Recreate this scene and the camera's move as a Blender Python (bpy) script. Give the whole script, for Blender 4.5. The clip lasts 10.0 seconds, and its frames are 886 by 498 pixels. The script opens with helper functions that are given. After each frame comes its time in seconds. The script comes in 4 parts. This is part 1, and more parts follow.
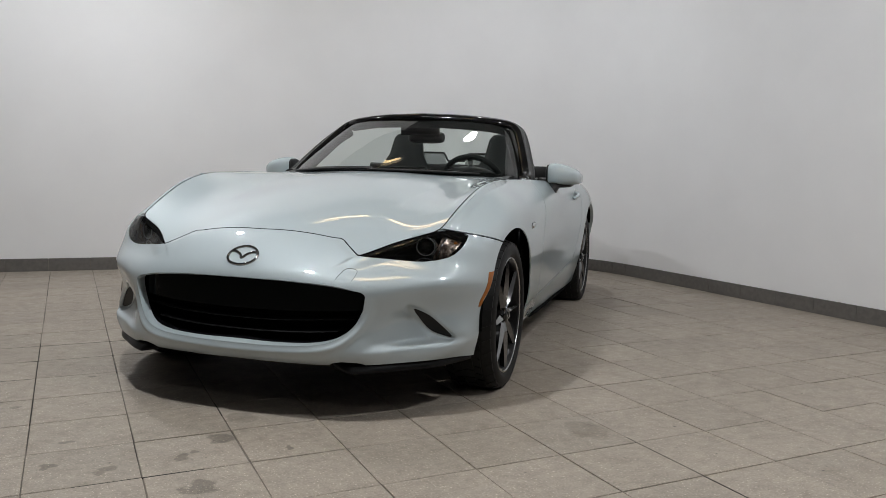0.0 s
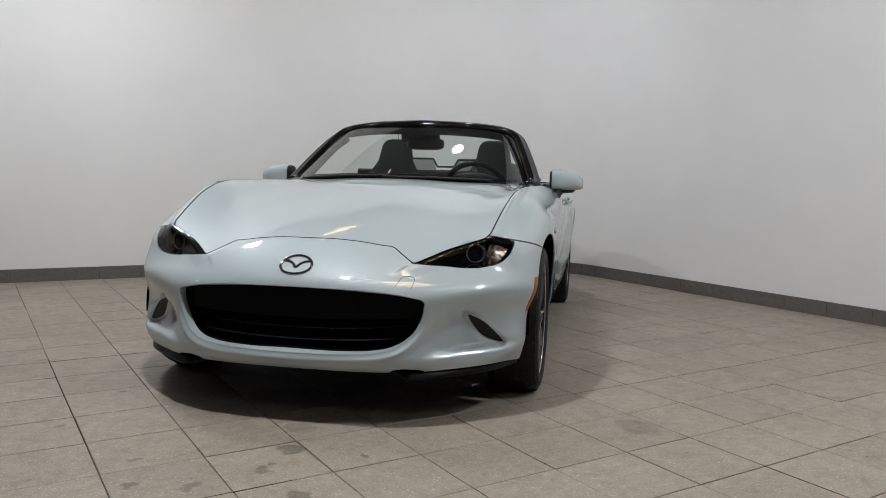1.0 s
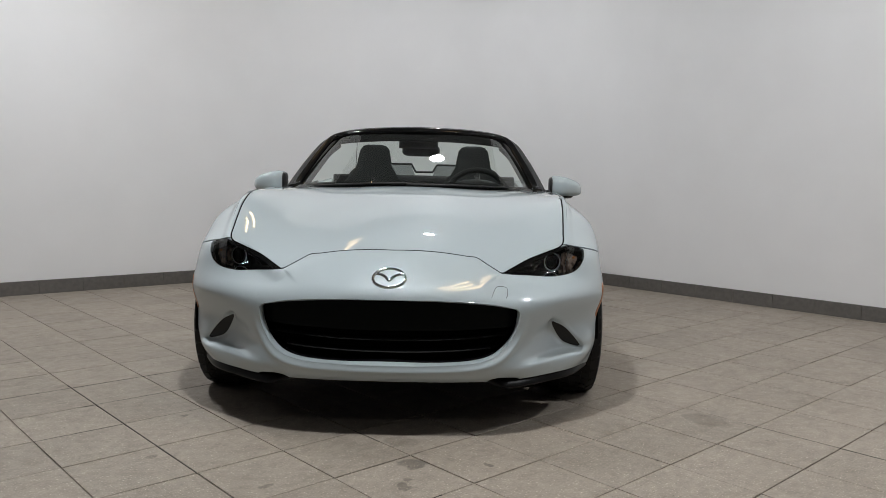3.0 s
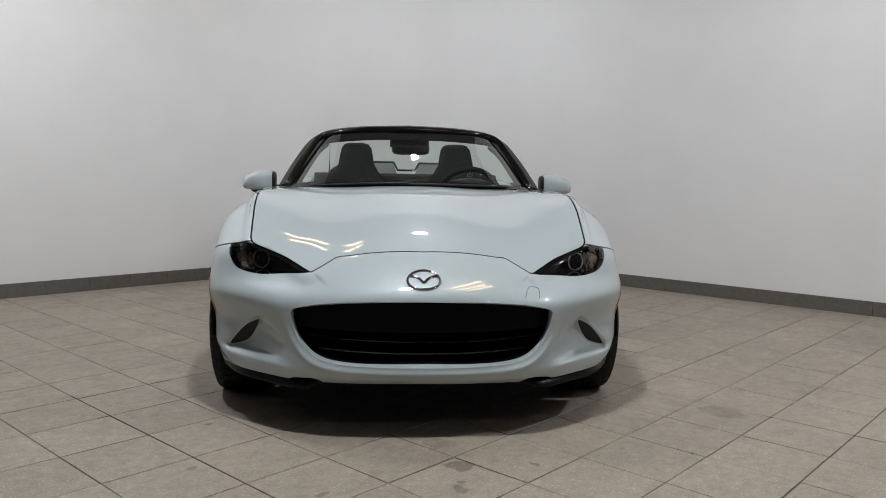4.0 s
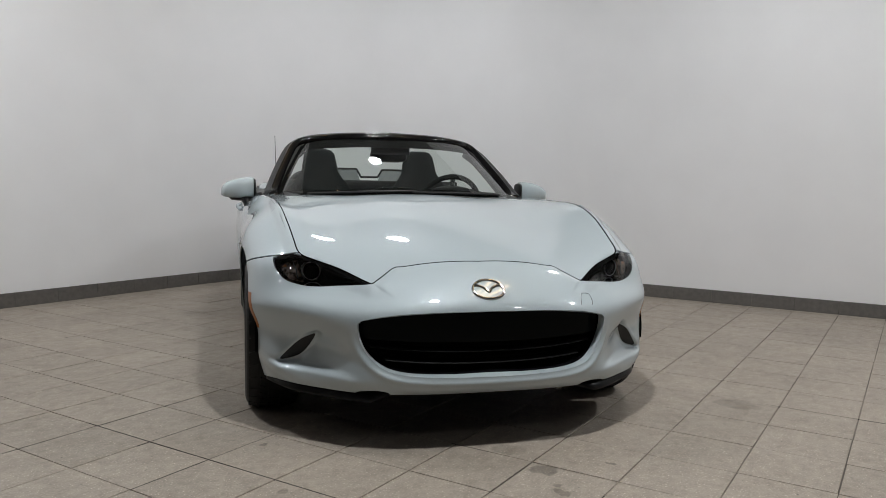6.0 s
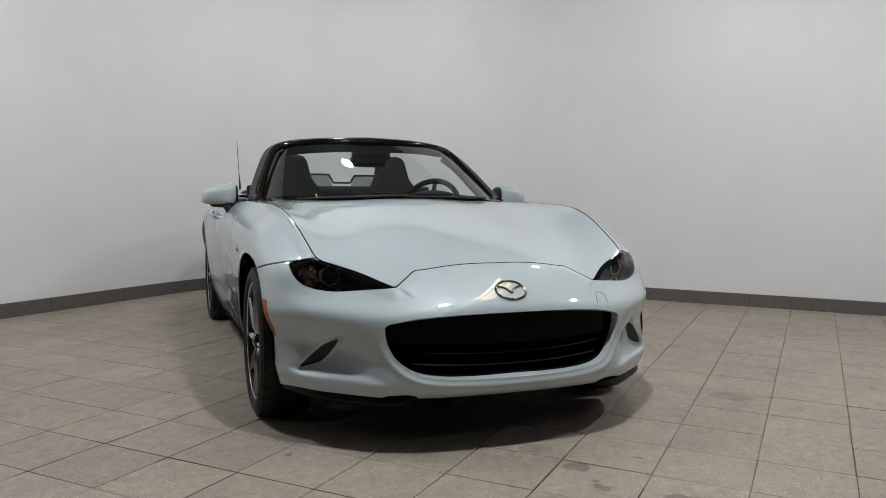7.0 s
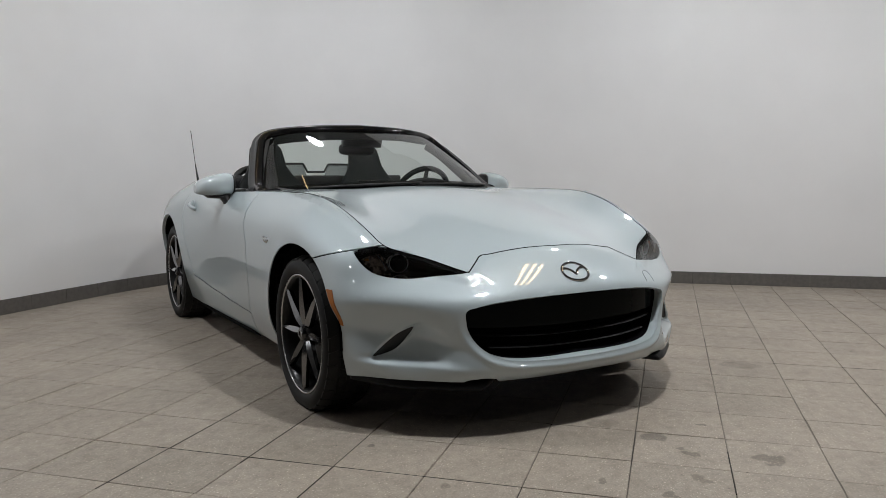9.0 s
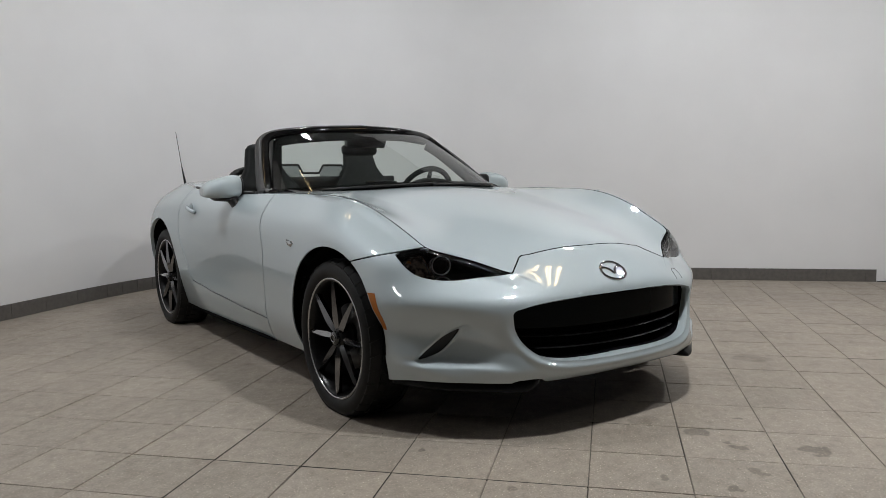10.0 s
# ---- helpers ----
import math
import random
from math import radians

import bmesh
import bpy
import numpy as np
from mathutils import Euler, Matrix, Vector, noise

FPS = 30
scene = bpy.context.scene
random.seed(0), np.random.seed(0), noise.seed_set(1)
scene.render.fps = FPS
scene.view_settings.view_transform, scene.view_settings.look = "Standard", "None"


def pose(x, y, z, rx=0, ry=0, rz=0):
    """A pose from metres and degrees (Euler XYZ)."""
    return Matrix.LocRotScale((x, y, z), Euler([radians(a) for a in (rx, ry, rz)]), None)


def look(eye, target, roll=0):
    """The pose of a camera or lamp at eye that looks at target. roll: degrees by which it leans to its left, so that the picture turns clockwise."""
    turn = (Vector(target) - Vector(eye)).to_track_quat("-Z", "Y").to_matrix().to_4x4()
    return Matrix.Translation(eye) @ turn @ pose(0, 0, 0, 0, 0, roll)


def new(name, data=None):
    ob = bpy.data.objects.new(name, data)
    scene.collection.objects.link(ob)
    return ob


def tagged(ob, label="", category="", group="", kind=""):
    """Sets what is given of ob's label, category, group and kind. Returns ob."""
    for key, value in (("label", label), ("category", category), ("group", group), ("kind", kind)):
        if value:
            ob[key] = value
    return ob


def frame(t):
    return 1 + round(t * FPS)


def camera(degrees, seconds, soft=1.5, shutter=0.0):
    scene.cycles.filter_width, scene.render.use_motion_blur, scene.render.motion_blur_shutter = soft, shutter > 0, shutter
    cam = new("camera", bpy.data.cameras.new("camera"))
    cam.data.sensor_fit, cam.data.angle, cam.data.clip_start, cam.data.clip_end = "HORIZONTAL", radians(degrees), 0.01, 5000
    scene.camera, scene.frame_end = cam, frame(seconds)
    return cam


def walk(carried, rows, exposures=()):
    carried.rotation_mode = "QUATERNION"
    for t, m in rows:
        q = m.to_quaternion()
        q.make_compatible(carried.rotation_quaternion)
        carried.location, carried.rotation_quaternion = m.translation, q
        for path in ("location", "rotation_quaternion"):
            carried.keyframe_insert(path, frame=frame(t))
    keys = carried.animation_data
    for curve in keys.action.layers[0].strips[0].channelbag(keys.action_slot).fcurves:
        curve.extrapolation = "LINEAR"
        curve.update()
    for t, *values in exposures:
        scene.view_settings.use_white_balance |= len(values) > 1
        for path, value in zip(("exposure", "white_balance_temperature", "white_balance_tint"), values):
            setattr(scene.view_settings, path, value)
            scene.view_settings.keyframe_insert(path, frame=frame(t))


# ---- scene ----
cam = camera(59.7, 10.0, 0.5)
PATH = [
    (0, (0.127, -3.43, 0.881), (1.001, -1.643, 0.674), 1.5),
    (0.5, (-0.122, -3.348, 0.889), (0.849, -1.611, 0.692), 1.4),
    (1, (-0.31, -3.246, 0.89), (0.743, -1.557, 0.695), 1.3),
    (1.5, (-0.446, -3.105, 0.901), (0.683, -1.467, 0.699), 1.3),
    (2, (-0.616, -3.007, 0.922), (0.579, -1.417, 0.719), 1.1),
    (2.5, (-0.82, -2.899, 0.917), (0.445, -1.363, 0.719), 1.0),
    (3.8, (-1.208, -2.58, 0.942), (0.244, -1.218, 0.743), 1.1),
    (4, (-1.257, -2.523, 0.943), (0.215, -1.185, 0.739), 1.0),
    (4.5, (-1.384, -2.409, 0.943), (0.148, -1.139, 0.739), 1.2),
    (5, (-1.481, -2.245, 0.929), (0.107, -1.048, 0.723), 1.4),
    (5.5, (-1.572, -2.113, 0.94), (0.067, -0.985, 0.738), 1.4),
    (6, (-1.718, -1.956, 0.957), (-0.023, -0.912, 0.767), 1.2),
    (6.2, (-1.773, -1.89, 0.969), (-0.058, -0.879, 0.776), 1.0),
    (7.3, (-1.941, -1.552, 0.925), (-0.118, -0.745, 0.759), 0.4),
    (7.5, (-1.985, -1.489, 0.928), (-0.145, -0.723, 0.755), 0.2),
    (8, (-2.09, -1.321, 0.911), (-0.218, -0.638, 0.734), 0.2),
    (8.5, (-2.149, -1.17, 0.896), (-0.257, -0.547, 0.708), 0.1),
    (9, (-2.162, -0.996, 0.912), (-0.251, -0.436, 0.721), -0.2),
    (9.5, (-2.189, -0.838, 0.912), (-0.261, -0.34, 0.719), -0.5),
    (10, (-2.228, -0.657, 0.922), (-0.282, -0.234, 0.727), -0.7),
]
walk(cam, [(t, look(eye, target, roll)) for t, eye, target, roll in PATH])

# ---- light of the room: one round high-bay lamp over the car, cool lamps and warm tubes under the ceiling, one lamp added as fill ----
world = bpy.data.worlds.new("room_dark")
scene.world = world
world.use_nodes = True
world.node_tree.nodes["Background"].inputs[0].default_value = (0.02, 0.021, 0.022, 1)
world.node_tree.nodes["Background"].inputs[1].default_value = 0.3


# ---- materials ----
def mat(name, color, rough=0.5, metal=0.0, **extra):
    m = bpy.data.materials.new(name)
    m.use_nodes = True
    b = m.node_tree.nodes["Principled BSDF"]
    b.inputs["Base Color"].default_value = (*color, 1)
    b.inputs["Roughness"].default_value = rough
    b.inputs["Metallic"].default_value = metal
    for key, value in extra.items():
        b.inputs[key.replace("_", " ")].default_value = value
    return m


def grain(m, scale, amount, low, high, detail=4.0, bump=0.0, coords="Object", rough=None, distance=0.002):
    """Two-tone noise on the base colour, with optional relief and uneven gloss."""
    nt = m.node_tree
    b = nt.nodes["Principled BSDF"]
    tc = nt.nodes.new("ShaderNodeTexCoord")
    big = nt.nodes.new("ShaderNodeTexNoise")
    big.inputs["Scale"].default_value = scale
    big.inputs["Detail"].default_value = detail
    nt.links.new(tc.outputs[coords], big.inputs["Vector"])
    ramp = nt.nodes.new("ShaderNodeMix")
    ramp.data_type = "RGBA"
    ramp.inputs["A"].default_value = (*low, 1)
    ramp.inputs["B"].default_value = (*high, 1)
    fac = nt.nodes.new("ShaderNodeMapRange")
    fac.inputs["From Min"].default_value = 0.5 - amount
    fac.inputs["From Max"].default_value = 0.5 + amount
    nt.links.new(big.outputs["Fac"], fac.inputs["Value"])
    nt.links.new(fac.outputs["Result"], ramp.inputs["Factor"])
    nt.links.new(ramp.outputs["Result"], b.inputs["Base Color"])
    if bump:
        bp = nt.nodes.new("ShaderNodeBump")
        bp.inputs["Strength"].default_value = bump
        bp.inputs["Distance"].default_value = distance
        nt.links.new(big.outputs["Fac"], bp.inputs["Height"])
        nt.links.new(bp.outputs["Normal"], b.inputs["Normal"])
    if rough:
        rr = nt.nodes.new("ShaderNodeMapRange")
        rr.inputs["To Min"].default_value, rr.inputs["To Max"].default_value = rough
        nt.links.new(big.outputs["Fac"], rr.inputs["Value"])
        nt.links.new(rr.outputs["Result"], b.inputs["Roughness"])
    return m


def lamp_material(name, color, strength):
    m = bpy.data.materials.new(name)
    m.use_nodes = True
    nt = m.node_tree
    nt.nodes.remove(nt.nodes["Principled BSDF"])
    e = nt.nodes.new("ShaderNodeEmission")
    e.inputs["Color"].default_value = (*color, 1)
    e.inputs["Strength"].default_value = strength
    nt.links.new(e.outputs[0], nt.nodes["Material Output"].inputs["Surface"])
    return m


def clear(name, color, rough=0.0, opacity=0.0, ior=1.45):
    """Thin clear pane: see-through with a Fresnel gloss."""
    m = bpy.data.materials.new(name)
    m.use_nodes = True
    nt = m.node_tree
    nt.nodes.remove(nt.nodes["Principled BSDF"])
    t = nt.nodes.new("ShaderNodeBsdfTransparent")
    t.inputs["Color"].default_value = (*color, 1)
    g = nt.nodes.new("ShaderNodeBsdfGlossy")
    g.inputs["Roughness"].default_value = rough
    f = nt.nodes.new("ShaderNodeFresnel")
    f.inputs["IOR"].default_value = ior
    mix = nt.nodes.new("ShaderNodeMixShader")
    nt.links.new(f.outputs[0], mix.inputs[0])
    nt.links.new(t.outputs[0], mix.inputs[1])
    nt.links.new(g.outputs[0], mix.inputs[2])
    nt.links.new(mix.outputs[0], nt.nodes["Material Output"].inputs["Surface"])
    return m


STAINS = [(0.552, -0.966, 0.050, 0.68), (0.442, -1.327, 0.055, 0.66), (0.655, -0.78, 0.06, 0.86), (0.733, -1.126, 0.016, 0.6), (0.427, -1.079, 0.026, 0.7), (0.46, -1.05, 0.018, 0.72), (0.207, -1.103, 0.03, 0.75), (1.717, -1.33, 0.085, 0.88), (0.062, -1.021, 0.02, 0.72), (0.217, -0.041, 0.014, 0.65), (0.114, -0.822, 0.018, 0.7), (-0.044, -0.388, 0.02, 0.75)]


def make_tile_material():
    """Glazed stoneware tile: grey-beige, fine speckle, cloudy wear, tone by tile."""
    m = mat("floor_tile", (0.3, 0.28, 0.26), 0.6, Specular_IOR_Level=0.35)
    nt = m.node_tree
    b = nt.nodes["Principled BSDF"]
    geo = nt.nodes.new("ShaderNodeNewGeometry")
    speck = nt.nodes.new("ShaderNodeTexNoise")
    speck.inputs["Scale"].default_value = 130
    speck.inputs["Detail"].default_value = 3
    cloud = nt.nodes.new("ShaderNodeTexNoise")
    cloud.inputs["Scale"].default_value = 1.7
    cloud.inputs["Detail"].default_value = 6
    dirt = nt.nodes.new("ShaderNodeTexNoise")
    dirt.inputs["Scale"].default_value = 9
    dirt.inputs["Detail"].default_value = 8
    dirt.inputs["Roughness"].default_value = 0.7
    for n in (speck, cloud, dirt):
        nt.links.new(geo.outputs["Position"], n.inputs["Vector"])
    info = nt.nodes.new("ShaderNodeObjectInfo")
    isl = nt.nodes.new("ShaderNodeMath")
    isl.operation = "ADD"
    nt.links.new(info.outputs["Random"], isl.inputs[0])
    nt.links.new(geo.outputs["Random Per Island"], isl.inputs[1])
    fr = nt.nodes.new("ShaderNodeMath")
    fr.operation = "FRACT"
    nt.links.new(isl.outputs[0], fr.inputs[0])

    def scaled(src, lo, hi, tlo, thi):
        r = nt.nodes.new("ShaderNodeMapRange")
        for key, v in (("From Min", lo), ("From Max", hi), ("To Min", tlo), ("To Max", thi)):
            r.inputs[key].default_value = v
        nt.links.new(src, r.inputs["Value"])
        return r.outputs["Result"]

    def times(a, c):
        r = nt.nodes.new("ShaderNodeMath")
        r.operation = "MULTIPLY"
        nt.links.new(a, r.inputs[0])
        nt.links.new(c, r.inputs[1])
        return r.outputs[0]

    v = times(scaled(speck.outputs["Fac"], 0.32, 0.68, 0.86, 1.12), scaled(cloud.outputs["Fac"], 0.3, 0.7, 0.93, 1.07))
    fleck = nt.nodes.new("ShaderNodeTexNoise")
    fleck.inputs["Scale"].default_value = 165
    fleck.inputs["Detail"].default_value = 2
    nt.links.new(geo.outputs["Position"], fleck.inputs["Vector"])
    v = times(v, scaled(fleck.outputs["Fac"], 0.64, 0.69, 1.0, 2.0))
    v = times(v, scaled(fleck.outputs["Fac"], 0.27, 0.34, 0.6, 1.0))
    v = times(v, scaled(dirt.outputs["Fac"], 0.32, 0.5, 0.88, 1.0))
    v = times(v, scaled(fr.outputs[0], 0, 1, 0.95, 1.05))
    # mottled clouds inside each tile, and small dark specks of grit
    mottle = nt.nodes.new("ShaderNodeTexNoise")
    mottle.inputs["Scale"].default_value = 26
    mottle.inputs["Detail"].default_value = 5
    stretch = nt.nodes.new("ShaderNodeVectorMath")
    stretch.operation = "MULTIPLY"
    stretch.inputs[1].default_value = (1.0, 1.15, 1.0)
    nt.links.new(geo.outputs["Position"], stretch.inputs[0])
    nt.links.new(stretch.outputs[0], mottle.inputs["Vector"])
    v = times(v, scaled(mottle.outputs["Fac"], 0.3, 0.7, 0.88, 1.10))
    grit = nt.nodes.new("ShaderNodeTexNoise")
    grit.inputs["Scale"].default_value = 48
    grit.inputs["Detail"].default_value = 1
    nt.links.new(geo.outputs["Position"], grit.inputs["Vector"])
    v = times(v, scaled(grit.outputs["Fac"], 0.765, 0.80, 1.0, 0.35))
    # a few old oil stains with ragged edges
    warp = nt.nodes.new("ShaderNodeTexNoise")
    warp.inputs["Scale"].default_value = 14
    warp.inputs["Detail"].default_value = 5
    nt.links.new(geo.outputs["Position"], warp.inputs["Vector"])
    shift = nt.nodes.new("ShaderNodeVectorMath")
    shift.operation = "MULTIPLY_ADD"
    shift.inputs[1].default_value = (0.11, 0.11, 0)
    nt.links.new(warp.outputs["Color"], shift.inputs[0])
    nt.links.new(geo.outputs["Position"], shift.inputs[2])
    for sx, sy, size, dark in STAINS:
        d = nt.nodes.new("ShaderNodeVectorMath")
        d.operation = "DISTANCE"
        d.inputs[1].default_value = (sx + 0.055, sy + 0.055, 0)
        nt.links.new(shift.outputs[0], d.inputs[0])
        v = times(v, scaled(d.outputs["Value"], size * 0.78, size, dark * 0.9, 1.0))
    hue = nt.nodes.new("ShaderNodeVectorMath")
    hue.operation = "SCALE"
    hue.inputs[0].default_value = (0.325, 0.281, 0.234)
    nt.links.new(v, hue.inputs["Scale"])
    nt.links.new(hue.outputs[0], b.inputs["Base Color"])
    nt.links.new(scaled(dirt.outputs["Fac"], 0.3, 0.7, 0.72, 0.5), b.inputs["Roughness"])
    bp = nt.nodes.new("ShaderNodeBump")
    bp.inputs["Strength"].default_value = 0.25
    bp.inputs["Distance"].default_value = 0.0006
    nt.links.new(speck.outputs["Fac"], bp.inputs["Height"])
    nt.links.new(bp.outputs["Normal"], b.inputs["Normal"])
    return m


def make_paint():
    """Light ceramic-grey metallic paint under a clear coat."""
    m = mat("car_paint", (0.55, 0.585, 0.60), 0.5, 0.13, Coat_Weight=1.0, Coat_Roughness=0.01, Coat_IOR=1.85, Specular_IOR_Level=0.25)
    nt = m.node_tree
    b = nt.nodes["Principled BSDF"]
    tc = nt.nodes.new("ShaderNodeTexCoord")
    fl = nt.nodes.new("ShaderNodeTexNoise")
    fl.inputs["Scale"].default_value = 900
    fl.inputs["Detail"].default_value = 1
    nt.links.new(tc.outputs["Object"], fl.inputs["Vector"])
    mix = nt.nodes.new("ShaderNodeMix")
    mix.data_type = "RGBA"
    mix.inputs["A"].default_value = (0.412, 0.475, 0.498, 1)
    mix.inputs["B"].default_value = (0.498, 0.566, 0.592, 1)
    nt.links.new(fl.outputs["Fac"], mix.inputs["Factor"])
    nt.links.new(mix.outputs["Result"], b.inputs["Base Color"])
    return m


MAT = {}
MAT["wall"] = grain(mat("wall_paint", (0.83, 0.82, 0.83), 0.75), 2.2, 0.25, (0.81, 0.805, 0.81), (0.85, 0.845, 0.85), bump=0.04, detail=9, distance=0.004)
# near-black, to cut the light that the unseen walls would bounce
MAT["far_wall"] = grain(mat("unseen_wall_dark", (0.06, 0.06, 0.06), 0.8), 1.6, 0.25, (0.05, 0.05, 0.05), (0.07, 0.07, 0.07))
# dark grey: the ceiling's dimness in the bonnet's reflection put into its colour
MAT["ceiling"] = grain(mat("ceiling_dimmed", (0.16, 0.16, 0.16), 0.85), 1.2, 0.25, (0.145, 0.145, 0.145), (0.175, 0.175, 0.173))
MAT["skirting"] = grain(mat("skirting_tile", (0.13, 0.12, 0.11), 0.5), 34, 0.25, (0.105, 0.098, 0.09), (0.15, 0.138, 0.125), bump=0.1, detail=7)
MAT["grout"] = grain(mat("grout", (0.11, 0.095, 0.08), 0.9), 1.9, 0.11, (0.045, 0.039, 0.033), (0.22, 0.19, 0.158), detail=10)
MAT["tile"] = make_tile_material()
MAT["paint"] = make_paint()
MAT["black_gloss"] = mat("piano_black", (0.006, 0.006, 0.007), 0.08, Coat_Weight=0.6)
MAT["black_plastic"] = grain(mat("black_plastic", (0.006, 0.006, 0.006), 0.42), 160, 0.3, (0.0045, 0.0045, 0.005), (0.008, 0.008, 0.0085), bump=0.15)
MAT["black_trim"] = grain(mat("black_trim", (0.006, 0.006, 0.006), 0.5), 120, 0.3, (0.005, 0.005, 0.005), (0.009, 0.009, 0.009), bump=0.12)
MAT["underbody"] = mat("underbody_black", (0.0025, 0.0025, 0.0025), 0.95, Specular_IOR_Level=0.1)
MAT["rubber"] = grain(mat("tyre_rubber", (0.008, 0.008, 0.008), 0.55, Specular_IOR_Level=0.25), 60, 0.3, (0.006, 0.006, 0.006), (0.011, 0.0109, 0.0108), bump=0.1)
MAT["rim"] = grain(mat("gunmetal_alloy", (0.2, 0.202, 0.21), 0.14, 1.0, Coat_Weight=0.6, Coat_Roughness=0.03), 90, 0.3, (0.19, 0.192, 0.199), (0.24, 0.242, 0.25))
MAT["lip"] = mat("turned_lip", (0.46, 0.465, 0.475), 0.2, 1.0)
MAT["chrome"] = mat("chrome", (0.44, 0.45, 0.46), 0.04, 1.0)
MAT["steel"] = grain(mat("brake_steel", (0.12, 0.115, 0.11), 0.5, 1.0), 40, 0.3, (0.08, 0.078, 0.075), (0.15, 0.145, 0.14))
MAT["leather"] = grain(mat("black_leather", (0.004, 0.0045, 0.0045), 0.5, Specular_IOR_Level=0.16), 240, 0.3, (0.0042, 0.0056, 0.0056), (0.007, 0.0088, 0.0087), bump=0.25, detail=6)
MAT["cloth"] = grain(mat("soft_top_cloth", (0.03, 0.03, 0.032), 0.9), 400, 0.3, (0.022, 0.022, 0.024), (0.04, 0.04, 0.042), bump=0.3)
MAT["amber"] = mat("amber_lens", (0.36, 0.105, 0.002), 0.3, Coat_Weight=0.15)
MAT["glass"] = clear("windscreen_glass", (0.80, 0.87, 0.83))
MAT["lens"] = clear("headlamp_lens", (0.90, 0.91, 0.92), ior=1.55)
MAT["smoke"] = mat("smoked_lens", (0.010, 0.0105, 0.011), 0.4, Coat_Weight=0.15, Specular_IOR_Level=0.25)
MAT["mirror"] = mat("mirror_glass", (0.8, 0.82, 0.82), 0.02, 1.0)
MAT["silver"] = mat("satin_silver", (0.55, 0.56, 0.57), 0.25, 1.0)
MAT["panel_black"] = grain(mat("gloss_panel_black", (0.003, 0.0048, 0.0055), 0.09, Specular_IOR_Level=0.06), 90, 0.3, (0.0035, 0.005, 0.0055), (0.005, 0.0065, 0.007))
MAT["slat"] = grain(mat("slat_black", (0.004, 0.004, 0.0043), 0.4, Specular_IOR_Level=0.18), 110, 0.3, (0.003, 0.003, 0.0033), (0.005, 0.005, 0.0053))
MAT["gap"] = mat("seam_black", (0.002, 0.002, 0.002), 0.9, Specular_IOR_Level=0.05)
MAT["grey_trim"] = grain(mat("grey_pillar_trim", (0.03, 0.03, 0.029), 0.7), 120, 0.3, (0.024, 0.024, 0.023), (0.036, 0.036, 0.035), bump=0.1)
MAT["frame"] = mat("frame_gloss_black", (0.004, 0.004, 0.0043), 0.10, Specular_IOR_Level=0.5)
MAT["lamp_ring"] = mat("pale_ring", (0.72, 0.72, 0.72), 0.4, 0.0)
MAT["reflector"] = grain(mat("lamp_reflector", (0.22, 0.19, 0.165), 0.22, 0.25), 55, 0.10, (0.07, 0.042, 0.027), (0.36, 0.265, 0.20), bump=0.5, detail=1, distance=0.004)
MAT["barrel"] = grain(mat("dark_wheel_barrel", (0.012, 0.012, 0.0125), 0.3, 0.6), 60, 0.3, (0.008, 0.008, 0.0085), (0.018, 0.018, 0.018))
MAT["header"] = grain(mat("header_grey_trim", (0.035, 0.035, 0.036), 0.55), 140, 0.3, (0.03, 0.03, 0.031), (0.042, 0.042, 0.043), bump=0.1)
MAT["open_joint"] = grain(mat("dirty_open_joint", (0.02, 0.017, 0.014), 0.95), 22, 0.2, (0.008, 0.007, 0.006), (0.045, 0.038, 0.03), detail=8)


# ---- mesh tools ----
def part(name, bm, material, parent=None, label="", smooth=True, matrix=None):
    """Links a bmesh as one mesh object, under a thing or a part."""
    me = bpy.data.meshes.new(name)
    bm.to_mesh(me)
    bm.free()
    me.materials.append(material)
    if smooth:
        me.polygons.foreach_set("use_smooth", [True] * len(me.polygons))
    ob = new(name, me)
    if parent is not None:
        ob.parent = parent
    if matrix is not None:
        ob.matrix_basis = matrix
    if label:
        ob["label"] = label
    return ob


def crease(ob, degrees=35):
    """Keep edges sharper than this many degrees."""
    ob.data.set_sharp_from_angle(angle=radians(degrees))
    return ob


def box(x0, x1, y0, y1, z0, z1, bevel=0.0, segments=2):
    bm = bmesh.new()
    m = Matrix.Translation(((x0 + x1) / 2, (y0 + y1) / 2, (z0 + z1) / 2)) @ Matrix.Diagonal((x1 - x0, y1 - y0, z1 - z0, 1))
    bmesh.ops.create_cube(bm, size=1, matrix=m)
    if bevel:
        bmesh.ops.bevel(bm, geom=bm.edges[:], offset=bevel, segments=segments, affect="EDGES", profile=0.6)
    return bm


def spline(points, count, closed=False):
    """Even points on a Catmull-Rom curve through the given points."""
    p = np.array(points, float)
    n = len(p)
    if closed:
        q = np.vstack([p[-1:], p, p[:2]])
        spans = n
    else:
        q = np.vstack([2 * p[:1] - p[1:2], p, 2 * p[-1:] - p[-2:-1]])
        spans = n - 1
    out = []
    for i in range(spans):
        a, b, c, d = q[i:i + 4]
        for t in np.linspace(0, 1, 24, endpoint=False):
            out.append(0.5 * (2 * b + (c - a) * t + (2 * a - 5 * b + 4 * c - d) * t * t + (3 * b - a - 3 * c + d) * t ** 3))
    out.append(p[0] if closed else p[-1])
    out = np.array(out)
    s = np.concatenate([[0], np.cumsum(np.linalg.norm(np.diff(out, axis=0), axis=1))])
    want = np.linspace(0, s[-1], count + 1)[:-1] if closed else np.linspace(0, s[-1], count)
    return np.stack([np.interp(want, s, out[:, k]) for k in range(out.shape[1])], axis=1)


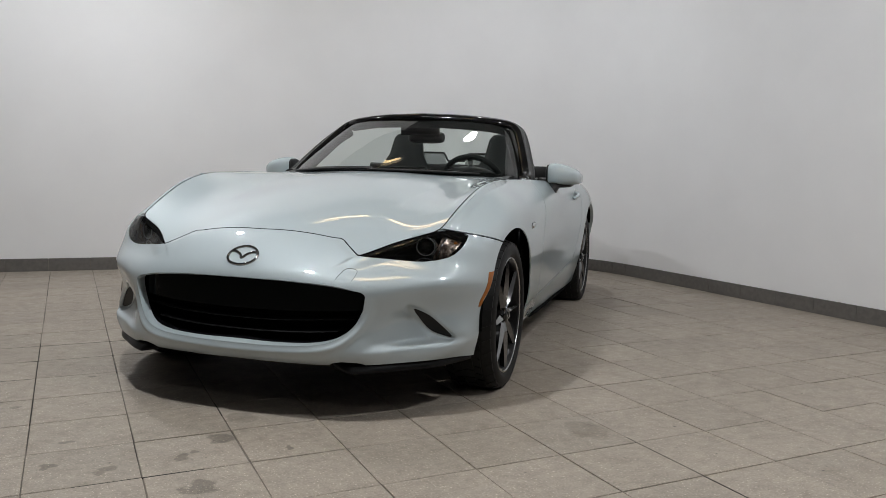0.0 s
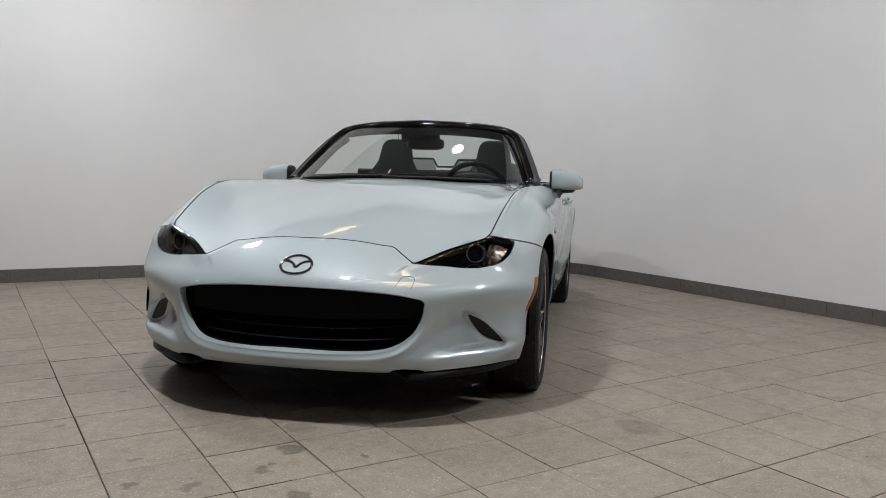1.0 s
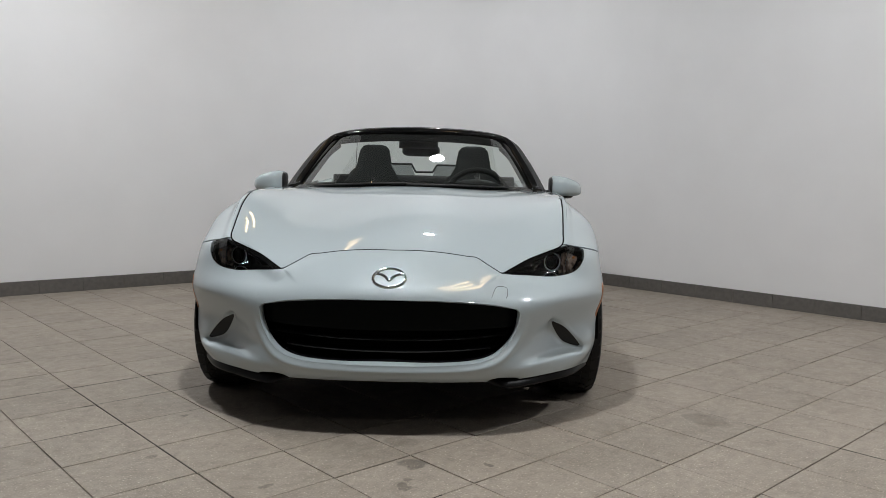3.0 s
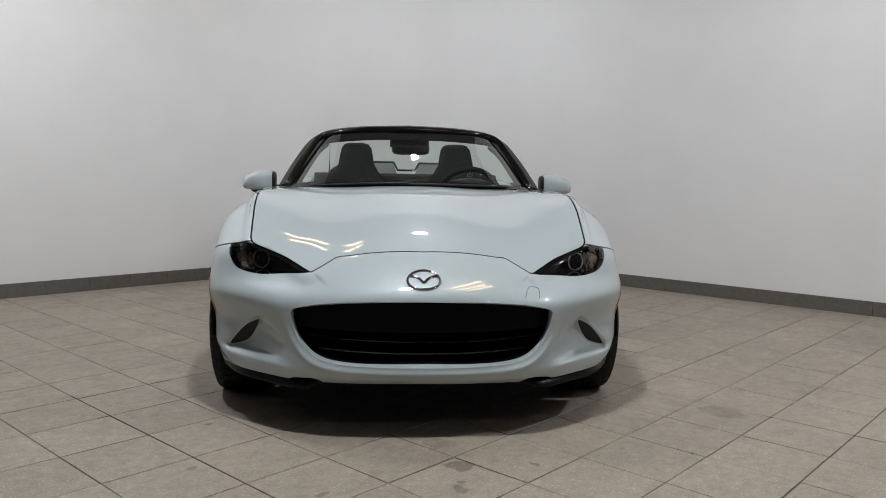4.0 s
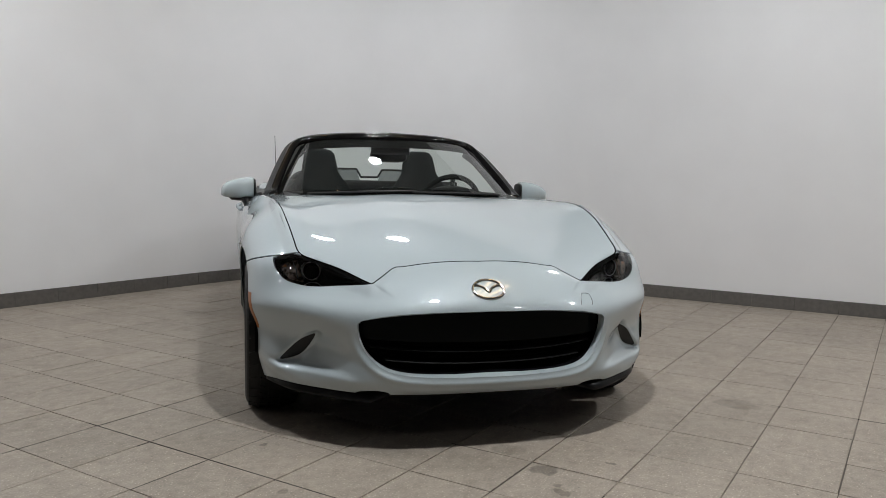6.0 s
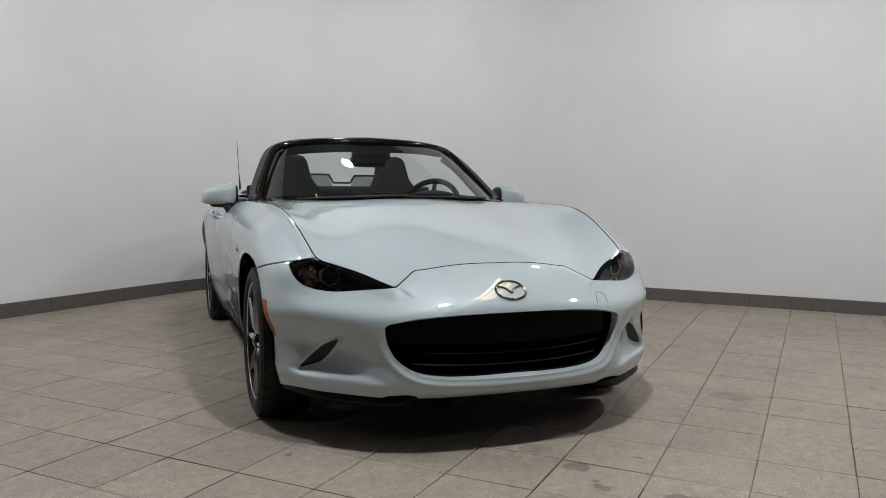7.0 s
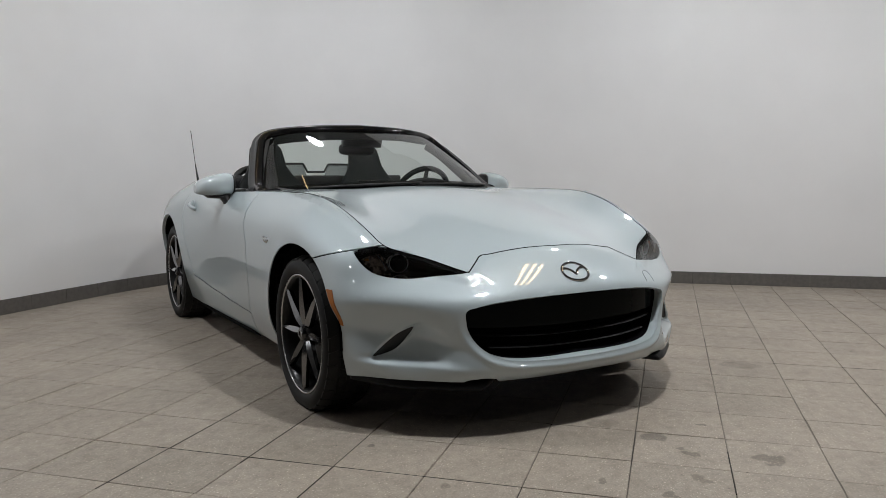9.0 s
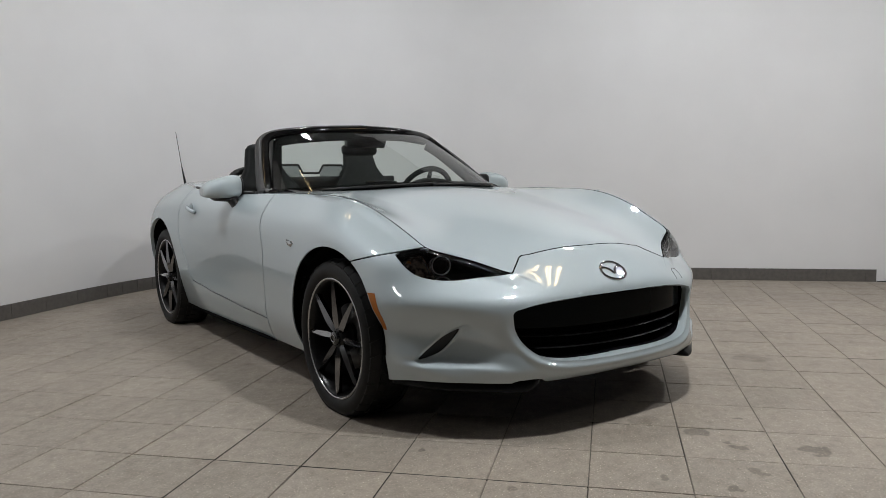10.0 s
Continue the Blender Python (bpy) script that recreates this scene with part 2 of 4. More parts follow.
def polyline(points, per=12):
    """Points along straight spans."""
    p = np.array(points, float)
    return np.vstack([a + (b - a) * np.linspace(0, 1, per, endpoint=False)[:, None] for a, b in zip(p[:-1], p[1:])] + [p[-1:]])


def cubic_weights(knots, at):
    """Natural cubic interpolation as a matrix: values at `at` = W @ values at the knots."""
    k = np.array(knots, float)
    n = len(k)
    h = np.diff(k)
    a, r = np.zeros((n, n)), np.zeros((n, n))
    a[0, 0] = a[-1, -1] = 1
    for i in range(1, n - 1):
        a[i, i - 1:i + 2] = h[i - 1], 2 * (h[i - 1] + h[i]), h[i]
        r[i, i - 1:i + 2] = 6 / h[i - 1], -6 / h[i - 1] - 6 / h[i], 6 / h[i]
    second = np.linalg.solve(a, r)
    at = np.array(at, float)
    i = np.clip(np.searchsorted(k, at, side="right") - 1, 0, n - 2)
    w = np.zeros((len(at), n))
    t0, t1, hh = at - k[i], k[i + 1] - at, h[i]
    rows = np.arange(len(at))
    w[rows, i] += t1 / hh
    w[rows, i + 1] += t0 / hh
    w += ((t1 ** 3 / hh - hh * t1) / 6)[:, None] * second[i] + ((t0 ** 3 / hh - hh * t0) / 6)[:, None] * second[i + 1]
    return w


def sdf(px, py, poly):
    """Signed distance to a closed polygon, positive inside."""
    poly = np.array(poly, float)
    nxt = np.roll(poly, -1, axis=0)
    best = np.full(px.shape, 1e9)
    inside = np.zeros(px.shape, bool)
    for (ax, ay), (bx, by) in zip(poly, nxt):
        dx, dy = bx - ax, by - ay
        t = np.clip(((px - ax) * dx + (py - ay) * dy) / (dx * dx + dy * dy + 1e-12), 0, 1)
        best = np.minimum(best, np.hypot(px - ax - t * dx, py - ay - t * dy))
        cross = (ay > py) != (by > py)
        xi = ax + (py - ay) * dx / (dy if abs(dy) > 1e-12 else 1e-12)
        inside ^= cross & (px < xi)
    return np.where(inside, best, -best)


class Sheet:
    """A skin of points with normals and faces, from which panels are cut."""

    def __init__(self, verts, normals, faces):
        self.v, self.n, self.f = verts, normals, faces

    def keep(self, field):
        """The part of the sheet where field(points) > 0, cut cleanly along field = 0."""
        s = field(self.v)
        v, n, f = list(self.v), list(self.n), []
        cuts = {}

        def cut(i, j):
            key = (min(i, j), max(i, j))
            if key not in cuts:
                t = s[i] / (s[i] - s[j])
                cuts[key] = len(v)
                v.append(self.v[i] + (self.v[j] - self.v[i]) * t)
                q = self.n[i] + (self.n[j] - self.n[i]) * t
                n.append(q / (np.linalg.norm(q) + 1e-12))
            return cuts[key]

        for face in self.f:
            sign = [s[i] > 0 for i in face]
            if all(sign):
                f.append(face)
            elif any(sign):
                out = []
                for a, b in zip(face, face[1:] + face[:1]):
                    if s[a] > 0:
                        out.append(a)
                    if (s[a] > 0) != (s[b] > 0):
                        out.append(cut(a, b))
                if len(out) > 2:
                    f.append(tuple(out))
        used = sorted({i for face in f for i in face})
        back = {i: k for k, i in enumerate(used)}
        return Sheet(np.array([v[i] for i in used]).reshape(-1, 3), np.array([n[i] for i in used]).reshape(-1, 3), [tuple(back[i] for i in face) for face in f])

    def border(self):
        seen = {}
        for face in self.f:
            for a, b in zip(face, face[1:] + face[:1]):
                if (b, a) in seen:
                    del seen[(b, a)]
                else:
                    seen[(a, b)] = True
        return list(seen)

    def sided(self, side):
        return self.keep(lambda p: p[:, 0] * side)

    def link(self, name, material, parent, depth=0.012, label="", inward=None, offset=0.0, round_edge=0.002):
        """Links the sheet as a panel whose edges turn in by `depth`."""
        nv = len(self.v)
        base = self.v + self.n * offset
        verts, normals, faces = [tuple(p) for p in base], [tuple(q) for q in self.n], list(self.f)
        if depth:
            for a, b in self.border():
                pa, pb, na, nb = base[a], base[b], self.n[a], self.n[b]
                ia, ib = (pa - na * depth, pb - nb * depth) if inward is None else (pa + inward * depth, pb + inward * depth)
                side = np.cross(pb - pa, ia - pa)
                side = -side / (np.linalg.norm(side) + 1e-12)
                k = len(verts)
                verts += [tuple(pa), tuple(pb), tuple(ib), tuple(ia)]
                normals += [tuple(side)] * 4
                faces.append((k + 1, k, k + 3, k + 2))
        me = bpy.data.meshes.new(name)
        me.from_pydata(verts, [], faces)
        me.polygons.foreach_set("use_smooth", [True] * len(me.polygons))
        me.update()
        me.normals_split_custom_set_from_vertices(normals)
        me.materials.append(material)
        ob = new(name, me)
        ob.parent = parent
        if label:
            ob["label"] = label
        return ob


def grid_sheet(p):
    """A sheet from a grid of points p[i, j]."""
    nu, nv = p.shape[:2]
    du, dv = np.gradient(p, axis=0), np.gradient(p, axis=1)
    n = np.cross(du, dv)
    n /= np.linalg.norm(n, axis=2, keepdims=True) + 1e-12
    faces = [(i * nv + j, (i + 1) * nv + j, (i + 1) * nv + j + 1, i * nv + j + 1) for i in range(nu - 1) for j in range(nv - 1)]
    return Sheet(p.reshape(-1, 3), n.reshape(-1, 3), faces)


def tube(points, radius, sides=10, closed=False, squash=None, ends=True):
    """A round bar along points; radius may be a list."""
    p = np.array(points, float)
    n = len(p)
    r = np.broadcast_to(np.array(radius, float), (n,))
    bm = bmesh.new()
    tan = (np.roll(p, -1, 0) - np.roll(p, 1, 0)) if closed else np.gradient(p, axis=0)
    rings = []
    ref = None
    for i in range(n):
        t = Vector(tan[i]).normalized()
        if ref is None:
            ref = t.orthogonal().normalized() if squash is None else (Vector(squash) - t * t.dot(Vector(squash))).normalized()
        ref = (ref - t * ref.dot(t)).normalized()
        side = t.cross(ref)
        flat = 1.0 if squash is None else Vector(squash).length
        rings.append([bm.verts.new(Vector(p[i]) + (ref * math.cos(a) * flat + side * math.sin(a)) * r[i]) for a in np.linspace(0, 2 * math.pi, sides, endpoint=False)])
    spans = n if closed else n - 1
    for i in range(spans):
        a, b = rings[i], rings[(i + 1) % n]
        for k in range(sides):
            bm.faces.new((a[k], a[(k + 1) % sides], b[(k + 1) % sides], b[k]))
    if ends and not closed:
        bm.faces.new(rings[0][::-1])
        bm.faces.new(rings[-1])
    bmesh.ops.recalc_face_normals(bm, faces=bm.faces[:])
    return bm


def loft(rings, closed=True, caps=True):
    """A skin over rings of equal length."""
    bm = bmesh.new()
    vs = [[bm.verts.new(tuple(q)) for q in ring] for ring in rings]
    m = len(vs[0])
    for a, b in zip(vs[:-1], vs[1:]):
        for k in range(m if closed else m - 1):
            bm.faces.new((a[k], a[(k + 1) % m], b[(k + 1) % m], b[k]))
    if caps and closed:
        bm.faces.new(vs[0][::-1])
        bm.faces.new(vs[-1])
    bmesh.ops.recalc_face_normals(bm, faces=bm.faces[:])
    return bm


def lathe(profile, sides=48, axis="x"):
    """A turned body: profile of (along, radius)."""
    rings = []
    for h, r in profile:
        ring = []
        for a in np.linspace(0, 2 * math.pi, sides, endpoint=False):
            c, s = math.cos(a) * r, math.sin(a) * r
            ring.append((h, c, s) if axis == "x" else (c, s, h) if axis == "z" else (c, h, s))
        rings.append(ring)
    return loft(rings, True, False)


def join(*bms):
    """One bmesh out of several."""
    out = bmesh.new()
    for b in bms:
        me = bpy.data.meshes.new("tmp")
        b.to_mesh(me)
        b.free()
        out.from_mesh(me)
        bpy.data.meshes.remove(me)
    return out


def mirror_x(bm):
    """The same body on the other side of the middle plane."""
    bmesh.ops.scale(bm, vec=(-1, 1, 1), verts=bm.verts[:])
    bmesh.ops.reverse_faces(bm, faces=bm.faces[:])
    return bm


# ---- the room: white walls with a rounded corner, tiled floor ----
PITCH = 0.30
EAST, NORTH = 4.72, 3.75
WEST, SOUTH, HIGH = -6.0, -7.5, 3.06
OPENING = -2.78
BEND_A, BEND_TIP, BEND_B = np.array([(2.6, 3.178), (4.448, 3.066), (4.484, 1.75)])


def north_y(x):
    return 3.178 - .0607 * (x - 2.6)


def east_x(y):
    return 4.5365 - .03 * y


def wall_line(inset=0.0, start=WEST, end=OPENING):
    """Plan of the main wall: along the north side, round the wide corner, down the east side."""
    pts = [np.array((start, north_y(start)))]
    for u in np.linspace(0, 1, 33):
        pts.append(BEND_A * (1 - u) ** 2 + BEND_TIP * 2 * u * (1 - u) + BEND_B * u * u)
    pts.append(np.array((east_x(end), end)))
    pts = np.array(pts)
    way = np.gradient(pts, axis=0)
    way[0], way[1], way[-2] = pts[1] - pts[0], BEND_TIP - BEND_A, BEND_B - BEND_TIP
    way /= np.linalg.norm(way, axis=1, keepdims=True)
    return [(x + wy * inset, y - wx * inset) for (x, y), (wx, wy) in zip(pts, way)]


def wall_body(line, outer, z0, z1):
    bm = bmesh.new()
    rows = [[bm.verts.new((x, y, z)) for x, y in path] for path, z in ((line, z0), (line, z1), (outer, z1), (outer, z0))]
    for a, b in zip(rows, rows[1:] + rows[:1]):
        for k in range(len(line) - 1):
            bm.faces.new((a[k], a[k + 1], b[k + 1], b[k]))
    for k in (0, len(line) - 1):
        bm.faces.new([r[k] for r in rows])
    bmesh.ops.recalc_face_normals(bm, faces=bm.faces[:])
    return bm


tagged(crease(part("wall_north_east", wall_body(wall_line(0, WEST, SOUTH), wall_line(-0.2, WEST, SOUTH), -0.05, HIGH), MAT["wall"])), "smooth white painted wall with a rounded corner", "wall", kind="structure")
# south and west walls are unseen: they close the room and swallow bounce
tagged(part("wall_south", box(WEST - 0.2, EAST + 0.2, SOUTH - 0.2, SOUTH, -0.05, HIGH), MAT["far_wall"], smooth=False), "unseen wall behind the camera, near-black to cut bounced light", "wall", kind="structure")
tagged(part("wall_west", box(WEST - 0.2, WEST, SOUTH, NORTH + 0.2, -0.05, HIGH), MAT["far_wall"], smooth=False), "unseen side wall, near-black to cut bounced light", "wall", kind="structure")
tagged(part("threshold_strip", wall_body([(east_x(y) - .012, y) for y in (OPENING - .01, -4.4)], [(east_x(y) + .01, y) for y in (OPENING - .01, -4.4)], -0.001, 0.006), MAT["black_trim"], smooth=False), "thin dark strip along the foot of the white wall", "trim", kind="structure")
tagged(part("ceiling", box(WEST - 0.2, EAST + 0.2, SOUTH - 0.2, NORTH + 0.2, HIGH, HIGH + 0.15), MAT["ceiling"], smooth=False), "unseen ceiling over the bay, toned dark grey for the bonnet's reflections", "ceiling", kind="structure")
floor = tagged(part("floor", box(WEST - 0.2, EAST + 0.2, SOUTH - 0.2, NORTH + 0.2, -0.12, -0.0035), MAT["grout"], smooth=False), "grey-beige square stoneware tiles with dark joints", "floor", kind="structure")


# ---- lamps under the ceiling ----
def car_point(x, y, z):
    return CAR_POSE @ Vector((x, y, z))


CAR_POSE = pose(1.1489, -0.1794, 0, 0, 0, -43.4)
GLOW_WARM = lamp_material("tube_warm", (1.0, 0.72, 0.38), 9.0)
HOUSING = mat("lamp_housing", (0.35, 0.35, 0.36), 0.45, 0.6)


def round_lamp(x, y, z, radius, power):
    lamp = tagged(new("high_bay_lamp"), "round high-bay lamp with a bright white lens", "lamp", group="round lamps under the ceiling")
    lamp.matrix_basis = pose(x, y, z)
    part("housing", lathe([(0.0, radius * 1.06), (0.04, radius * 1.1), (0.07, radius * 0.75), (HIGH - z, radius * 0.7)], 40, "z"), HOUSING, lamp)
    part("lens", lathe([(-0.05, 0.0005), (-0.047, radius * 0.4), (-0.036, radius * 0.75), (-0.016, radius * 0.96), (0.002, radius)], 40, "z"), lamp_material("led_cool", (0.954, 0.974, 0.994), power), lamp)
    return lamp


def tube_lamp(x, y, z, length, turn, thick=0.014):
    lamp = tagged(new("tube_light"), "warm tube light on a metal batten below the ceiling", "lamp", group="tube lights under the ceiling")
    lamp.matrix_basis = pose(x, y, z, 0, 0, turn)
    part("batten", box(-length / 2, length / 2, -0.04, 0.04, 0.03, 0.09, 0.006), HOUSING, lamp, smooth=False)
    part("tube", tube([(-length / 2 + 0.03, 0, 0), (length / 2 - 0.03, 0, 0)], thick, 12), GLOW_WARM, lamp)
    for s in (-1, 1):
        part("holder", box(s * length / 2 - 0.03, s * length / 2 + 0.03, -0.025, 0.025, -0.03, 0.04, 0.004), HOUSING, lamp, smooth=False)
        part("hanger", tube([(s * length * 0.35, 0, 0.08), (s * length * 0.35, 0, HIGH - z)], 0.004, 6), HOUSING, lamp)
    return lamp


# the last one, at 2.5, -2.8, is an added fill for the floor
for x, y, power in ((-2.8, 1.77, 45), (0.2, 1.77, 325), (3.10, 1.64, 145), (0.2, -1.0, 480), (3.22, -1.0, 112), (0.2, -3.8, 70), (2.5, -2.8, 365)):
    round_lamp(x, y, 2.95, 0.088, power * 1.29)
for x, y in ((1.93, 1.93), (1.67, 1.72)):
    tube_lamp(x, y, 2.98, 0.5, 13)
for off in (-0.13, 0.0, 0.13):
    tube_lamp(1.25 - off * 0.26, -1.34 + off, 2.98, 0.95, 15, 0.026)


# ---- the car: a small two-seat roadster; x to its left, y rearwards from the front axle, z up ----
car = tagged(new("car"), "light ceramic-grey open-top two-seat roadster with black interior", "car")
car.matrix_basis = CAR_POSE
AXLE, REAR, ARCH, REAR_ARCH = 0.305, 2.33, 0.345, 0.362

# Outer skin: seven lines from the lower edge to the bonnet line and door top, each from the nose round the left side to the tail.
LINE_A = [(0, -.715, .195), (.23, -.707, .195), (.42, -.672, .198), (.56, -.592, .203), (.68, -.488, .205), (.735, -.395, .20), (.775, -.28, .19), (.79, 0, .19), (.79, .33, .175), (.775, .6, .165), (.77, 1.1, .155), (.78, 1.65, .155), (.80, 2.0, .17), (.80, 2.33, .19), (.74, 2.75, .27), (.45, 3.05, .33), (0, 3.1, .34)]
LINE_B = [(0, -.745, .235), (.23, -.737, .235), (.43, -.690, .245), (.60, -.562, .255), (.735, -.448, .262), (.778, -.365, .27), (.812, -.26, .29), (.835, 0, .31), (.83, .33, .28), (.815, .6, .27), (.80, 1.1, .262), (.81, 1.65, .27), (.84, 2.0, .29), (.85, 2.33, .31), (.79, 2.75, .37), (.48, 3.1, .42), (0, 3.16, .43)]
LINE_C = [(0, -.738, .35), (.235, -.727, .35), (.447, -.662, .35), (.595, -.540, .36), (.722, -.430, .372), (.794, -.338, .385), (.828, -.235, .40), (.846, 0, .43), (.845, .33, .40), (.83, .6, .385), (.808, 1.1, .375), (.82, 1.65, .38), (.86, 2.0, .41), (.87, 2.33, .43), (.81, 2.75, .48), (.5, 3.12, .52), (0, 3.18, .53)]
LINE_D = [(0, -.732, .47), (.235, -.718, .468), (.45, -.660, .463), (.615, -.556, .468), (.742, -.442, .472), (.81, -.34, .47), (.836, -.205, .49), (.852, 0, .535), (.85, .33, .51), (.84, .6, .50), (.822, 1.1, .495), (.835, 1.65, .50), (.865, 2.0, .52), (.875, 2.33, .53), (.815, 2.75, .57), (.5, 3.13, .60), (0, 3.19, .61)]
LINE_E = [(0, -.70, .53), (.23, -.677, .53), (.42, -.62, .52), (.575, -.53, .522), (.715, -.425, .535), (.793, -.33, .552), (.832, -.175, .575), (.848, 0, .62), (.85, .33, .61), (.845, .6, .605), (.84, 1.1, .615), (.845, 1.65, .62), (.862, 2.0, .63), (.868, 2.33, .64), (.80, 2.75, .66), (.49, 3.12, .68), (0, 3.18, .69)]
LINE_F = [(0, -.62, .60), (.225, -.595, .592), (.39, -.585, .562), (.535, -.50, .567), (.685, -.405, .60), (.76, -.32, .627), (.805, -.15, .672), (.815, 0, .722), (.825, .33, .725), (.835, .6, .722), (.84, 1.1, .735), (.83, 1.65, .74), (.835, 2.0, .75), (.83, 2.33, .76), (.74, 2.75, .77), (.46, 3.08, .78), (0, 3.14, .785)]
LINE_G = [(0, -.54, .645), (.22, -.52, .636), (.36, -.54, .60), (.50, -.475, .612), (.645, -.385, .655), (.662, -.27, .712), (.675, -.13, .77), (.688, 0, .808), (.715, .33, .834), (.745, .6, .838), (.765, 1.1, .83), (.755, 1.65, .835), (.735, 2.0, .855), (.69, 2.33, .875), (.60, 2.75, .86), (.38, 3.02, .84), (0, 3.06, .84)]


def smooth(e0, e1, v):
    t = np.clip((v - e0) / (e1 - e0), 0, 1)
    return t * t * (3 - 2 * t)


def skin(front=240, levels=104):
    net = np.array([LINE_A, LINE_B, LINE_C, LINE_D, LINE_E, LINE_F, LINE_G])
    flip = net[:, :0:-1] * np.array([-1, 1, 1])
    wide = np.concatenate([flip, net], axis=1)
    mid = (net[3] + net[5]) / 2
    chord = np.concatenate([[0], np.cumsum(np.linalg.norm(np.diff(mid, axis=0), axis=1))])
    knots = np.concatenate([-chord[:0:-1], chord])
    half = np.concatenate([np.linspace(0, chord[9], front), np.linspace(chord[9], chord[-1], 120)[1:]])
    at = np.concatenate([-half[:0:-1], half])
    rows = np.einsum("sk,lkc->lsc", cubic_weights(knots, at), wide)
    rise = np.linalg.norm(np.diff(net[:, :12], axis=0), axis=2).mean(axis=1)
    lev = np.concatenate([[0], np.cumsum(rise)])
    out = []
    for k, s in enumerate(at):
        more = .055 * (1 - smooth(chord[6], chord[7], abs(s)))
        out.append(cubic_weights(lev, np.linspace(0, lev[-1] + more, levels)) @ rows[:, k])
    return np.array(out)


# openings, seen from the front: x, z of the left half
GRILLE_HALF = np.vstack([spline([(0, .487), (.2, .484), (.36, .472), (.455, .452)], 14), spline([(.466, .440), (.458, .385), (.428, .33), (.375, .288), (.29, .268), (.15, .26), (0, .258)], 24)])
GRILLE = np.vstack([GRILLE_HALF, GRILLE_HALF[-2:0:-1] * (-1, 1)])
LAMP = np.vstack([spline([(.402, .570), (.47, .597), (.56, .634), (.641, .655), (.695, .652), (.735, .638)], 24), spline([(.735, .636), (.728, .605), (.70, .571), (.655, .556), (.59, .551), (.50, .559), (.43, .566)], 24)])
FOG = np.vstack([spline([(.592, .390), (.645, .363), (.69, .316), (.718, .280)], 10), spline([(.712, .277), (.680, .285), (.645, .301), (.622, .328), (.600, .366)], 12)])


NOTCH = spline([(.345, .14), (.352, .196), (.385, .211), (.425, .210), (.47, .198), (.475, .14)], 40, True)


def both(x, z, poly):
    return sdf(np.abs(x), z, poly)


# bonnet: height over a plan grid, trimmed to the bonnet line
HOOD_X = [0, .2, .4, .55, .68]
HOOD_Y = [-.58, -.45, -.30, -.10, .10, .30, .50, .75, 1.0]
HOOD_Z = [(.626, .611, .566, .558, .553), (.676, .664, .628, .626, .632), (.719, .708, .684, .686, .708), (.766, .757, .737, .745, .784), (.806, .798, .780, .788, .822), (.839, .833, .817, .819, .834), (.860, .854, .840, .8385, .838), (.868, .864, .853, .845, .8385), (.872, .868, .858, .847, .836)]


def hood_height(x, y):
    wx = cubic_weights([-v for v in HOOD_X[:0:-1]] + HOOD_X, x)
    wy = cubic_weights(HOOD_Y, y)
    full = np.array([row[:0:-1] + row for row in HOOD_Z])
    z = wy @ full @ wx.T
    # lengthwise creases beside the raised middle
    xc = np.interp(y, [-.3, .0, .3, .55], [.37, .40, .44, .49])[:, None]
    deep = (.0020 * smooth(-.28, -.02, y) * smooth(.52, .22, y))[:, None]
    off = np.sqrt((np.abs(x)[None, :] - xc) ** 2 + .012 ** 2) - .012
    return z - deep * np.exp(-off / .05)


def hood_sheet():
    xs, ys = np.linspace(-.78, .78, 130), np.linspace(-.60, .94, 132)
    z = hood_height(np.clip(xs, -.72, .72), ys)
    p = np.stack(np.broadcast_arrays(xs[None, :], ys[:, None], z), -1)
    return grid_sheet(p.transpose(1, 0, 2))


HOOD_FRONT = spline([(0, -.540), (.16, -.531), (.27, -.517), (.309, -.507), (.335, -.525), (.402, -.575)], 26)
HOOD_SIDE = spline([(.402, -.575), (.50, -.48), (.58, -.43), (.641, -.388), (.656, -.30), (.667, -.2), (.676, -.12), (.684, -.03), (.692, .06), (.702, .2), (.706, .4), (.704, .6), (.694, .80), (.668, .90)], 80)
HOOD_REAR = spline([(.668, .90), (.612, .79), (.455, .622), (.25, .520), (0, .486)], 30)
HOOD_PLAN = np.vstack([HOOD_FRONT, HOOD_SIDE[1:], HOOD_REAR[1:]])
def in_plan(p):
    """Distance inside the bonnet's outline, seen from above."""
    return sdf(np.abs(p[..., 0]), p[..., 1], np.vstack([HOOD_PLAN, [(-.3, .486), (-.3, -.54)]]))


def meet_hood(p):
    """Lets the skin run into the bonnet's surface along the bonnet's outline."""
    x, y, z = p[..., 0], p[..., 1], p[..., 2]
    near = (y < .3) & (np.abs(x) < .72) & (z > .5)
    q = p[near]
    h = np.array([float(hood_height(np.array([a]), np.array([b]))[0, 0]) for a, b in q[:, :2]])
    w = smooth(-.045, .002, in_plan(q))
    out = p.copy()
    part_z = q[:, 2] * (1 - w) + h * w
    out[near, 2] = part_z
    return out


FOG_PLANE = [0, 0, 0]


